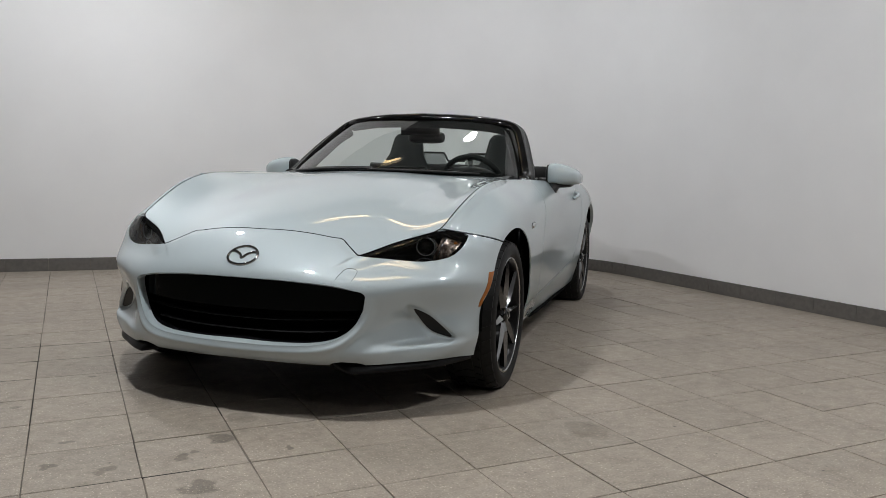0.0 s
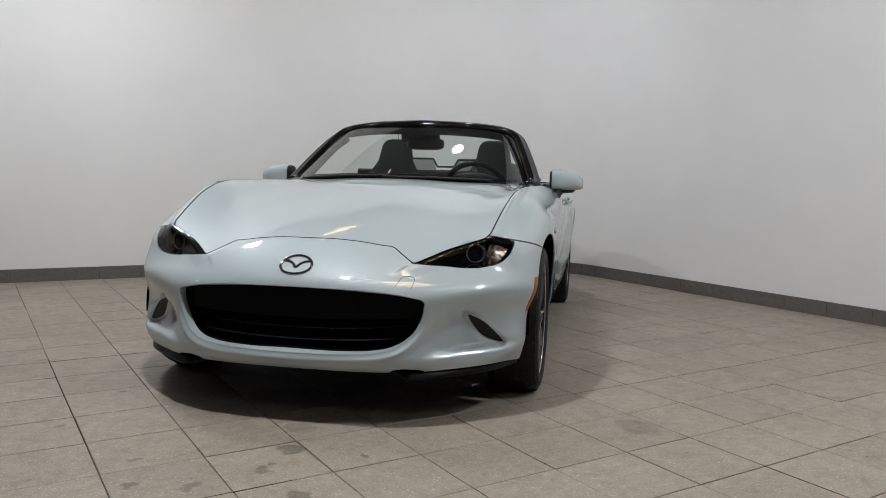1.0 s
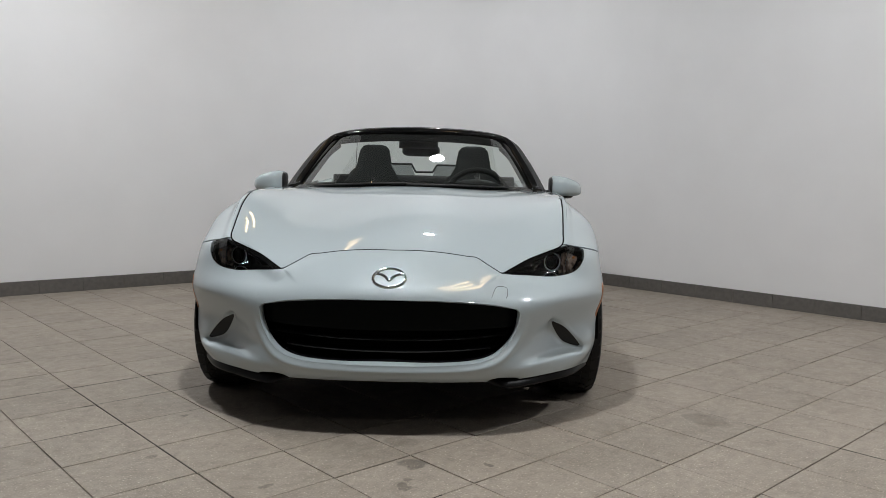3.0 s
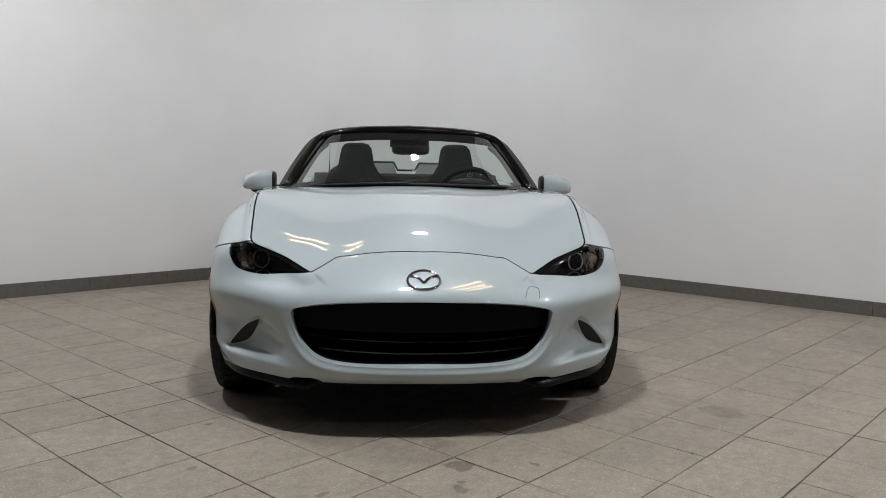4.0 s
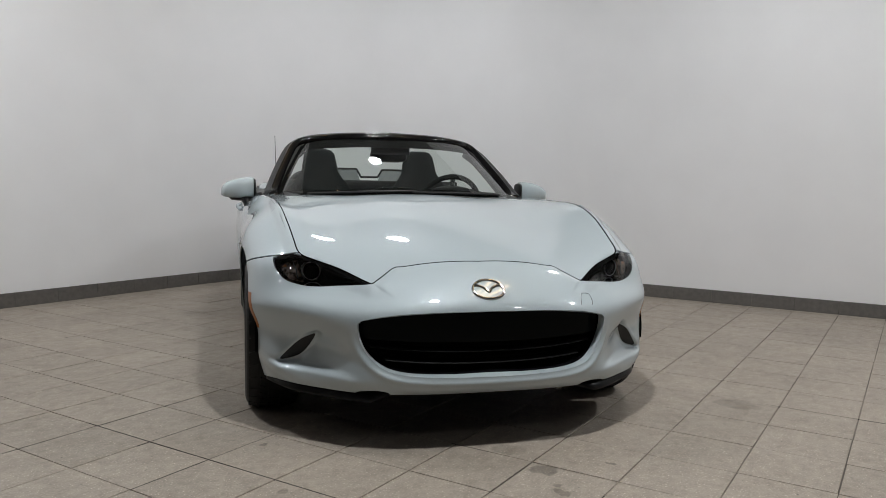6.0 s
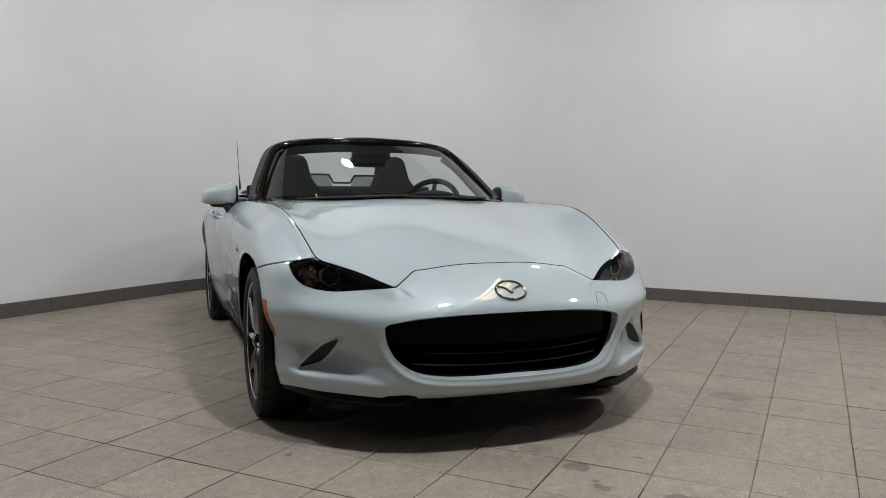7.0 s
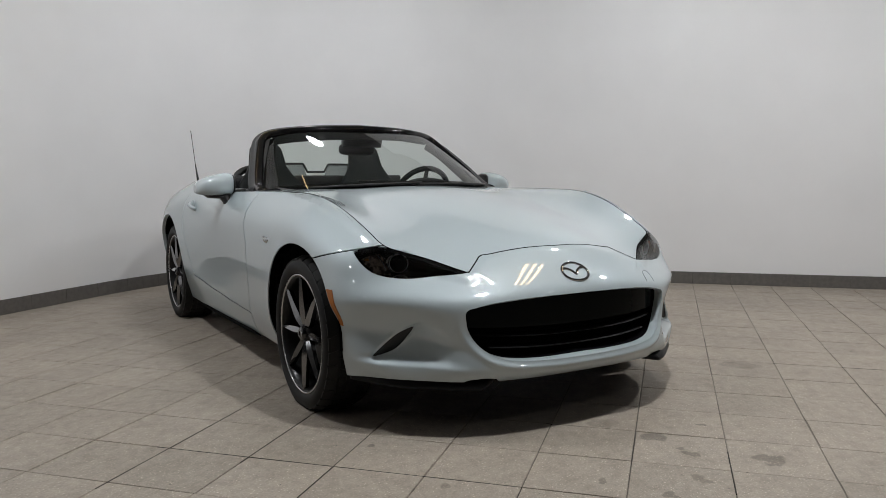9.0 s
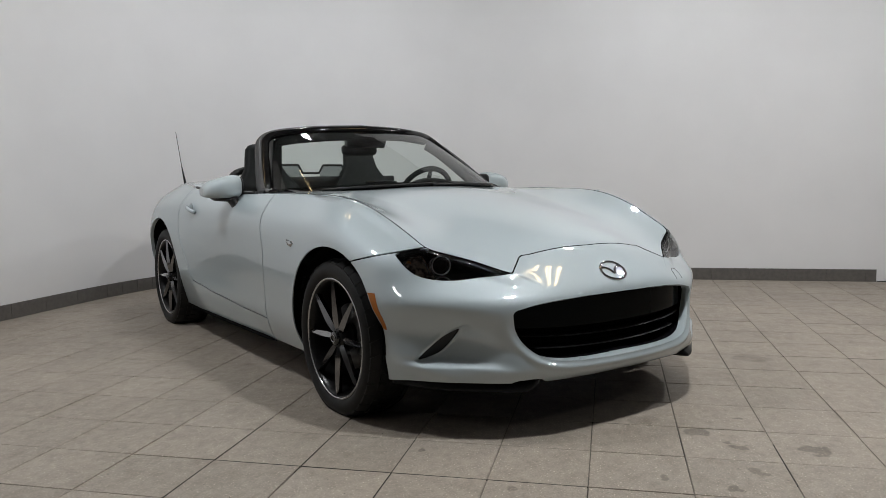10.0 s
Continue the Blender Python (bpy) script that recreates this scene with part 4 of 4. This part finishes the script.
for side in (1, -1):
    lamp = [o for o in car.children if o.name.startswith("headlight")][0 if side > 0 else 1]
    r0, r1, r2 = lamp_ring(LAMP, -.001, .004), lamp_ring(LAMP, .006, .03), lamp_ring(LAMP, .014, .075)
    flip = lambda ring: [(side * x, y, z) for x, y, z in ring]
    bowl = loft([flip(r0), flip(r1), flip(r2)], True, False)
    bv = [bowl.verts.new(q) for q in flip(r2)]
    bowl.faces.new(bv)
    bmesh.ops.triangulate(bowl, faces=[f for f in bowl.faces if len(f.verts) > 4])
    part("lamp_housing", bowl, MAT["black_gloss"], lamp)
    eye = pose(side * .602, -.425, .598, 0, 0, side * 22)
    part("projector", lathe([(-.008, .0005), (-.005, .013), (.002, .022), (.012, .027)], 32, "y"), MAT["black_gloss"], lamp, matrix=eye)
    part("projector_ring", tube([(math.cos(a) * .033, .002, math.sin(a) * .033) for a in np.linspace(0, 2 * math.pi, 36, endpoint=False)], .0020, 8, True), MAT["lamp_ring"], lamp, matrix=eye)
    part("bezel", tube([(side * math.cos(a) * .040, .004 + .006 * math.cos(2 * a), math.sin(a) * .038) for a in np.linspace(-1.0, 1.0, 16)], [.0015 + .0035 * math.sin(math.pi * k / 15) for k in range(16)], 8), MAT["silver"], lamp, "bright bezel beside the projector", matrix=eye)
    SKIN.sided(side).keep(lambda p: np.minimum(both(p[:, 0], p[:, 2], LAMP) - .011, -p[:, 1] - .2)).keep(lambda p: np.abs(p[:, 0]) - .652 - .35 * (p[:, 2] - .60)).link("side_reflector", MAT["reflector"], lamp, 0.01, "faceted bronze-silver reflector", offset=-.028)
    part("lamp_divider", tube([(side * .650, on_skin(.650, .570) + .020, .570), (side * .655, on_skin(.655, .60) + .016, .60), (side * .668, on_skin(.668, .635) + .018, .635)], .002, 8), MAT["silver"], lamp)
    part("turn_bulb", lathe([(.0, .0005), (.0, .009), (.02, .010), (.028, .004)], 14, "y"), MAT["amber"], lamp, matrix=pose(side * .695, -.355, .605, 0, 0, side * 38))
    strip = [(side * x, on_skin(x, z) + .016, z) for x, z in spline([(.43, .571), (.47, .580), (.53, .598), (.58, .617)], 14)]
    part("light_strip", tube(strip, .0018, 6), MAT["silver"], lamp)

# fog lamps: a sloping smoked lens inside a black rim
for side in (1, -1):
    c = FOG.mean(axis=0)

    def fog_ring(shrink, push):
        out = []
        for x, z in FOG:
            dx, dz = x - c[0], z - c[1]
            d = math.hypot(dx, dz)
            x2, z2 = x - dx / d * shrink, z - dz / d * shrink
            out.append((side * x2, FOG_PLANE[0] + FOG_PLANE[1] * x2 + FOG_PLANE[2] * z2 + push, z2))
        return out

    fog = part("fog_lamp", loft([fog_ring(-.001, .001), fog_ring(.002, .006), fog_ring(.004, .018)], True, False), MAT["black_plastic"], car, "narrow smoked fog lamp in a bumper recess")
    lens = bmesh.new()
    lens.faces.new([lens.verts.new(q) for q in fog_ring(-.005, .004)])
    bmesh.ops.triangulate(lens, faces=lens.faces[:])
    part("fog_lens", lens, MAT["smoke"], fog, smooth=False)

# emblem: chrome ring with a winged bar, drawn as a plain shape
emblem = new("emblem")
emblem.parent = car
emblem.matrix_basis = pose(0, -.671, .556, -48, 0, 0) @ Matrix.Diagonal((.93, 1, .92, 1))
emblem["label"] = "chrome oval badge"
part("badge_ring", tube([(math.cos(a) * .062, 0, math.sin(a) * .047 - .004 * math.cos(a) ** 2) for a in np.linspace(0, 2 * math.pi, 44, endpoint=False)], .0062, 8, True), MAT["chrome"], emblem)
wing = spline([(-.058, 0, .018), (-.035, 0, .016), (-.015, 0, .004), (0, 0, -.014), (.015, 0, .004), (.035, 0, .016), (.058, 0, .018)], 40)
part("badge_wing", tube(wing, .0065, 8), MAT["chrome"], emblem)

# tow-eye cover: outlined lid
lid = [(.362, .494), (.370, .512), (.378, .524), (.390, .528), (.412, .525), (.420, .518), (.419, .500), (.414, .490)]
part("tow_cover_seam", tube([(x, on_skin(x, z) - .001, z) for x, z in spline(lid, 30)], .0009, 5), MAT["grey_trim"], car)

# amber side markers on the bumper corners
for side in (1, -1):
    sheet = SKIN.sided(side).keep(lambda p: np.minimum(arches(p) - .003, .013 + .14 * (p[:, 2] - .38) - arches(p))).keep(lambda p: np.minimum(np.minimum(p[:, 2] - .378 - .25 * (p[:, 1] + .35), .506 - p[:, 2]), -.2 - p[:, 1]))
    sheet.link("side_marker", MAT["amber"], car, 0.006, "amber side marker lens", offset=0.0015)

# black lip under the bumper
def lip_mesh():
    row = skin(120, 8)[:, 0]
    row = row[(row[:, 0] > .355) & (row[:, 1] < -.33)]
    s = np.concatenate([[0], np.cumsum(np.linalg.norm(np.diff(row, axis=0), axis=1))])
    tan = np.gradient(row, axis=0)
    nrm = np.stack([-tan[:, 1], tan[:, 0], np.zeros(len(row))], 1)
    nrm *= np.sign(nrm[:, :1] - nrm[:, 1:2])
    nrm /= np.linalg.norm(nrm, axis=1, keepdims=True)
    rings = []
    for q, n, d in zip(row, nrm, s):
        out = np.interp(d, [0, .06, .12, .24, s[-1]], [-.03, .016, .014, .005, -.003])
        z = np.interp(d, [0, .07, .16, s[-1]], [.184, .171, .173, .180])
        a, b = q + n * out, q - n * .06
        rings.append([(a[0], a[1], z), (a[0], a[1], z + .009), (q[0] - n[0] * .012, q[1] - n[1] * .012, q[2] + .006), (b[0], b[1], q[2] + .006), (b[0], b[1], z)])
    return loft(rings)


for side in (1, -1):
    b = lip_mesh()
    part("front_lip", b if side > 0 else mirror_x(b), MAT["slat"], car, "black lower lip under the bumper")
row = skin(120, 8)[:, 0]
row = row[(row[:, 0] >= 0) & (row[:, 1] < -.32)]
edge = [(x * .96, y + .03, .192) for x, y, z in row[::3]]
tray = bmesh.new()
for z0 in (.192, .203):
    ring = [(-x, y, z0) for x, y, z in edge[:0:-1]] + [(x, y, z0) for x, y, z in edge]
    tray.faces.new([tray.verts.new(q) for q in ring])
bmesh.ops.triangulate(tray, faces=tray.faces[:])
part("under_tray", tray, MAT["underbody"], car, smooth=False)

# door mirrors
def build_mirror(side):
    m = new("door_mirror")
    m.parent = car
    m.matrix_basis = pose(0, -.03, -.028)
    rings = []
    for x, y0, y1, z0, z1 in ((.774, 1.105, 1.222, .848, .946), (.782, 1.098, 1.225, .843, .953), (.81, 1.085, 1.228, .840, .955), (.845, 1.076, 1.230, .838, .950), (.880, 1.082, 1.234, .839, .941), (.912, 1.094, 1.238, .841, .929), (.934, 1.112, 1.240, .845, .914), (.947, 1.145, 1.238, .852, .894)):
        ring = []
        for a in np.linspace(0, 2 * math.pi, 24, endpoint=False):
            c, s = math.cos(a), math.sin(a)
            e = lambda v: math.copysign(abs(v) ** .72, v)
            ring.append((x, (y0 + y1) / 2 + e(c) * (y1 - y0) / 2, (z0 + z1) / 2 + e(s) * (z1 - z0) / 2))
        rings.append(ring)
    b = loft(rings)
    part("mirror_shell", b if side > 0 else mirror_x(b), MAT["paint"], m)
    edge = [[(x, 1.163 + math.copysign(abs(math.cos(a)) ** .6, math.cos(a)) * w, .897 + math.copysign(abs(math.sin(a)) ** .6, math.sin(a)) * h) for a in np.linspace(0, 2 * math.pi, 24, endpoint=False)] for x, w, h in ((.764, .050, .040), (.767, .058, .047), (.776, .060, .050))]
    b = loft(edge)
    part("mirror_edge", b if side > 0 else mirror_x(b), MAT["black_plastic"], m)
    b = join(loft([[(x, y + (1.17 - 1.17) + math.cos(a) * ry, z + math.sin(a) * .012) for a in np.linspace(0, 2 * math.pi, 14, endpoint=False)] for x, y, z, ry in ((.782, 1.165, .842, .035), (.83, 1.16, .834, .058), (.89, 1.175, .838, .045), (.905, 1.185, .848, .03))]))
    part("mirror_base", b if side > 0 else mirror_x(b), MAT["black_plastic"], m)
    b = loft([[(x + math.cos(a) * rx, y + math.sin(a) * ry, z) for a in np.linspace(0, 2 * math.pi, 14, endpoint=False)] for x, y, z, rx, ry in ((.818, 1.155, .848, .036, .05), (.812, 1.14, .828, .03, .045), (.805, 1.12, .805, .024, .04), (.805, 1.11, .785, .018, .03))])
    part("mirror_stalk", b if side > 0 else mirror_x(b), MAT["black_plastic"], m)
    b = box(.79, .912, 1.236, 1.242, .85, .915, .004)
    part("mirror_glass", b if side > 0 else mirror_x(b), MAT["mirror"], m)


for side in (1, -1):
    build_mirror(side)
    door_ob = [o for o in car.children if o.name.split(".")[0] == "door"][0 if side > 0 else 1]
    # handle: bar over a shallow cup
    bar = spline([(.842, 1.655, .722), (.858, 1.68, .733), (.860, 1.73, .744), (.842, 1.79, .750)], 14)
    b = tube(bar, .0105, 10)
    part("door_handle", b if side > 0 else mirror_x(b), MAT["paint"], door_ob)
    b = lathe([(0, .0005), (.002, .03), (.004, .036), (.0, .04)], 24)
    bmesh.ops.transform(b, matrix=Matrix.Translation((.833, 1.73, .738)), verts=b.verts[:])
    part("handle_cup", b if side > 0 else mirror_x(b), MAT["paint"], door_ob)
    # inner door top and window seal
    seal_line = spline([(x - .010, y, z + .004) for x, y, z in ((.752, 1.0, .834), LINE_G[10], LINE_G[11], (.742, 1.95, .852))], 24)
    b = tube(seal_line, .009, 8)
    part("window_seal", b if side > 0 else mirror_x(b), MAT["black_trim"], door_ob)
    rings = [[(x, y, z) for x, z in ((.752, .835), (.70, .845), (.655, .82), (.64, .70), (.66, .45))] for y in np.linspace(1.0, 1.95, 8)]
    b = loft(rings, False, False)
    part("door_lining", b if side > 0 else mirror_x(b), MAT["black_plastic"], door_ob)
    # small repeater lamp on the fender
    b = loft([[(x, .335 + (y - .365) * k, .641 + (z - .641) * k) for y, z in ((.330, .640), (.345, .650), (.398, .655), (.392, .646), (.372, .630), (.350, .626))] for x, k in ((.838, 1.1), (.850, 1.0), (.856, .6))])
    part("repeater_lamp", b if side > 0 else mirror_x(b), MAT["silver"], car, "small clear side repeater lamp")

# rear deck with the folded soft top
rings = []
for y, half, z in ((1.95, .72, .845), (2.1, .71, .868), (2.33, .68, .885), (2.7, .59, .872), (3.0, .38, .85)):
    rings.append([(half * k, y, z + .02 * (1 - k * k)) for k in np.linspace(-1, 1, 15)])
part("rear_deck", loft(rings, False, False), MAT["paint"], car)
rings = []
for y, half, z0, z1 in ((1.97, .60, .80, .83), (1.99, .655, .80, .885), (2.04, .67, .80, .912), (2.12, .655, .80, .905), (2.2, .62, .80, .878)):
    rings.append([(half * math.copysign(abs(math.cos(a)) ** .4, math.cos(a)), y, z0 + (z1 - z0) * max(0, math.sin(a)) ** .6) for a in np.linspace(0, math.pi, 19)])
part("folded_soft_top", loft(rings, False, False), MAT["cloth"], car, "folded black cloth soft top")
# aerial on the right rear wing
part("aerial", join(tube([(-.575, 2.74, .875), (-.577, 2.80, .99)], [.009, .0035], 8), tube([(-.577, 2.80, .99), (-.58, 2.90, 1.235)], .0022, 6)), MAT["black_plastic"], car, "thin black whip aerial")


# cabin
part("dashboard", loft([[(x, y + .05 * (x / .6) ** 2, z) for y, z in ((.62, .835), (.80, .852), (.98, .850), (1.06, .825), (1.08, .74), (1.04, .62), (1.0, .50))] for x in np.linspace(-.63, .63, 25)], False, False), MAT["black_plastic"], car)
part("instrument_hood", loft([[(.34 + math.cos(a) * w, y, .83 + math.sin(a) * h) for a in np.linspace(0, math.pi, 16)] for y, w, h in ((.92, .11, .035), (1.0, .16, .062), (1.07, .165, .068))], False, False), MAT["black_plastic"], car)
part("centre_display", box(-.10, .10, 1.035, 1.05, .815, .885, .006), MAT["black_gloss"], car)
wheel_pose = pose(.345, 1.13, .79, -66, 0, 0)
steer = new("steering_wheel")
steer.parent = car
steer.matrix_basis = wheel_pose
part("wheel_rim", tube([(math.cos(a) * .175, math.sin(a) * .175, 0) for a in np.linspace(0, 2 * math.pi, 48, endpoint=False)], .0155, 12, True), MAT["leather"], steer)
part("wheel_hub", loft([[(math.cos(a) * r * 1.15, math.sin(a) * r - .01, z) for a in np.linspace(0, 2 * math.pi, 20, endpoint=False)] for r, z in ((.05, -.03), (.065, 0), (.055, .02), (.02, .026))]), MAT["black_plastic"], steer)
for a in (math.radians(5), math.radians(175), math.radians(270)):
    part("wheel_spoke", tube([(math.cos(a) * .05, math.sin(a) * .05, .004), (math.cos(a) * .17, math.sin(a) * .17, 0)], [.02, .012], 8, squash=(0, 0, .5)), MAT["silver"], steer)


def build_seat(x):
    seat = new("seat")
    seat.parent = car
    seat.matrix_basis = pose(x, 0, 0)
    rings = []
    for y, z, w, d in ((1.66, .42, .24, .05), (1.70, .50, .255, .06), (1.75, .62, .25, .06), (1.81, .76, .24, .055), (1.85, .86, .20, .05), (1.88, .92, .150, .045), (1.90, .97, .120, .045), (1.92, 1.03, .110, .043), (1.935, 1.08, .100, .038), (1.942, 1.105, .08, .028), (1.945, 1.115, .048, .014)):
        ring = []
        for a in np.linspace(0, 2 * math.pi, 28, endpoint=False):
            c, s = math.cos(a), math.sin(a)
            ex = math.copysign(abs(c) ** .6, c)
            ey = math.copysign(abs(s) ** .8, s)
            hollow = .022 * (1 - ex * ex) if (s < 0 and z < .9) else 0
            ring.append((ex * w, y + ey * d + hollow, z))
        rings.append(ring)
    part("backrest", loft(rings), MAT["leather"], seat)
    part("cushion", box(-.24, .24, 1.2, 1.70, .36, .50, .05, 3), MAT["leather"], seat)
    return seat


build_seat(.335)
build_seat(-.335)
# wind deflector between the seats
frame_pts = [(-.255, .90), (-.225, .988), (-.085, .988), (-.055, .935), (.06, .935), (.09, .984), (.225, .984), (.255, .90)]
part("deflector_frame", tube(polyline([(x, 1.95, z) for x, z in frame_pts], 5), .007, 8), MAT["black_plastic"], car)
part("deflector_bar", box(-.62, .62, 1.93, 1.97, .82, .912, .012), MAT["black_plastic"], car)
MESH = clear("wind_mesh", (0.42, 0.44, 0.44))
for s in (-1, 1):
    b = bmesh.new()
    b.faces.new([b.verts.new((s * x + (.002 if s < 0 else 0), 1.951, z)) for x, z in ((.06, .905), (.245, .905), (.22, .985), (.088, .985))])
    part("deflector_mesh", b, MESH, car, smooth=False)
for s in (-1, 1):
    part("roll_hoop", tube(spline([(s * .52, 2.02, .80), (s * .50, 2.02, .91), (s * .42, 2.02, .955), (s * .30, 2.02, .955), (s * .26, 2.02, .90), (s * .255, 2.02, .80)], 30), .022, 10), MAT["black_plastic"], car)
part("rear_bulkhead", box(-.66, .66, 1.98, 2.04, .35, .86, .02), MAT["black_plastic"], car)
# mirror and sensor box behind the glass
rv = new("rear_view_mirror")
rv.parent = car
rv.matrix_basis = pose(.01, 1.30, 1.062, -8, 0, 0)
part("mirror_case", loft([[(math.copysign(abs(math.cos(a)) ** .5, math.cos(a)) * w, y, math.copysign(abs(math.sin(a)) ** .6, math.sin(a)) * h) for a in np.linspace(0, 2 * math.pi, 28, endpoint=False)] for y, w, h in ((-.035, .05, .018), (-.025, .10, .030), (0, .113, .036), (.012, .110, .034))]), MAT["black_plastic"], rv)
part("mirror_arm", tube([(0, -.02, .02), (0, -.05, .06)], .012, 8), MAT["black_plastic"], rv)
part("sensor_box", loft([[(x * w, y, z) for x, z in ((-1, z0), (1, z0), (1, z1), (-1, z1))] for y, w, z0, z1 in ((1.13, .09, 1.10, 1.125), (1.2, .115, 1.07, 1.145), (1.27, .10, 1.085, 1.155))]), MAT["black_plastic"], car)
# wipers
for x0, x1 in ((-.02, .50), (-.52, .0)):
    pts = []
    for k in np.linspace(0, 1, 12):
        x = x0 + (x1 - x0) * k
        a = spline(GLASS_BASE, 60)
        i = int(np.argmin(np.abs(a[:, 0] - abs(x))))
        pts.append((x, a[i, 1] - .012 + .014 * k, a[i, 2] + .003 + .007 * k))
    part("wiper", tube(pts, .006, 6), MAT["black_trim"], car)

# black strip under each sill
for side in (1, -1):
    path = [(side * (x + .004), y, z - .004) for x, y, z in spline(LINE_A[8:13], 30) if .62 < y < 1.85]
    part("sill_strip", tube(path, np.interp(np.linspace(0, 1, len(path)), [0, .12, .88, 1], [.002, .009, .009, .002]), 8), MAT["gap"], car)

# ---- small things of the room, then the many pieces ----
def tile_mesh(size, thick, bevel):
    bm = box(-size / 2, size / 2, -size / 2, size / 2, -thick, 0, 0)
    top = [e for e in bm.edges if all(v.co.z > -1e-6 for v in e.verts)]
    bmesh.ops.bevel(bm, geom=top, offset=bevel, segments=1, affect="EDGES")
    me = bpy.data.meshes.new("floor_tile")
    bm.to_mesh(me)
    bm.free()
    me.materials.append(MAT["tile"])
    return me


TILE = PITCH - 0.0038
tile_data = tile_mesh(TILE, 0.012, 0.0012)
mid = car_point(0, -1.2, 0)
cells = []
for i in range(math.floor(WEST / PITCH) - 1, math.ceil(EAST / PITCH) + 2):
    for j in range(math.floor(SOUTH / PITCH) - 1, math.ceil(NORTH / PITCH) + 1):
        x, y = (i + 0.5) * PITCH, (j + 0.5) * PITCH
        cells.append((math.hypot(x - mid.x, y - mid.y), x, y))
cells.sort()
rng = random.Random(4)
verts, faces = [], []
for k, (d, x, y) in enumerate(cells):
    dz, tx, ty = rng.uniform(-.0006, .0006), rng.uniform(-.12, .12), rng.uniform(-.12, .12)
    m = pose(x + rng.uniform(-.0009, .0009), y + rng.uniform(-.0009, .0009), dz, tx, ty, rng.uniform(-.15, .15))
    if k < 300:
        ob = new("tile", tile_data)
        ob.parent = floor
        ob.matrix_basis = m
    else:
        base = len(verts)
        verts += [tuple(m @ v.co) for v in tile_data.vertices]
        faces += [tuple(base + q for q in f.vertices) for f in tile_data.polygons]
me = bpy.data.meshes.new("floor_tiles")
me.from_pydata(verts, [], faces)
me.materials.append(MAT["tile"])
ob = new("floor_tiles", me)
ob.parent = floor
ob["kind"] = "stuff"

# joints that have lost their filling and hold dark dirt
for x0, y0, x1, y1, wide in ((1.8, -2.1, 1.8, -1.45, .0042), (.6, -.73, .6, -.58, .0040), (-.35, .6, .45, .6, .0038), (0, -.6, 0, .65, .0034), (-.3, 0, .32, 0, .0036), (.12, -1.2, .47, -1.2, .0038), (-.05, .3, .45, .3, .0036), (1.8, -2.7, 1.8, -2.12, .0032)):
    upright = x0 == x1
    a, b = (wide / 2, 0) if upright else (0, wide / 2)
    part("open_joint", box(min(x0, x1) - a, max(x0, x1) + a, min(y0, y1) - b, max(y0, y1) + b, -.0034, -.0002), MAT["open_joint"], floor, smooth=False)

# skirting: one tile after another along the wall
base_line = np.array(wall_line(0.0, WEST, OPENING))
seg = np.concatenate([[0], np.cumsum(np.linalg.norm(np.diff(base_line, axis=0), axis=1))])
skirting = tagged(new("baseboard"), "dark grey-brown tile skirting along the wall", "baseboard", kind="structure")


def along(s):
    return np.array([np.interp(s, seg, base_line[:, 0]), np.interp(s, seg, base_line[:, 1])])


def skirting_piece(s0, s1, parent):
    n = 2 if s1 < seg[1] + .01 or s0 > seg[-2] - .01 else 5
    bm = bmesh.new()
    rows = []
    for s in np.linspace(s0, s1, n):
        p, q = along(s), along(min(s + .01, seg[-1])) - along(max(s - .01, 0))
        t = q / np.linalg.norm(q)
        nrm = np.array([t[1], -t[0]])
        a = p + nrm * .011
        b = p + nrm * .001
        rows.append([bm.verts.new((*a, .0)), bm.verts.new((*a, .098)), bm.verts.new((*(p + nrm * .009), .100)), bm.verts.new((*b, .100))])
    for u, v in zip(rows[:-1], rows[1:]):
        for k in range(3):
            bm.faces.new((u[k], u[k + 1], v[k + 1], v[k]))
    bm.faces.new(rows[0])
    bm.faces.new(rows[-1][::-1])
    bmesh.ops.recalc_face_normals(bm, faces=bm.faces[:])
    return part("skirting_tile", bm, MAT["skirting"], parent, smooth=False)


starts = []
s = (math.ceil(WEST / PITCH) * PITCH) - WEST
while s < seg[1] + .52:
    starts.append(s)
    s += PITCH
s -= PITCH
while s < seg[-2] - .1:
    s += .155
    starts.append(s)
y = math.floor((BEND_B[1] - .12) / PITCH) * PITCH
while y > OPENING + .02:
    starts.append(seg[-2] + (BEND_B[1] - y))
    y -= PITCH
starts.append(seg[-1])
for a, b in zip(starts[:-1], starts[1:]):
    if b - a > .03:
        skirting_piece(a + .0015, b - .0015, skirting)
part("joint_backing", wall_body(wall_line(.0005), wall_line(.004), 0.0, .097), MAT["grout"], skirting, smooth=False)
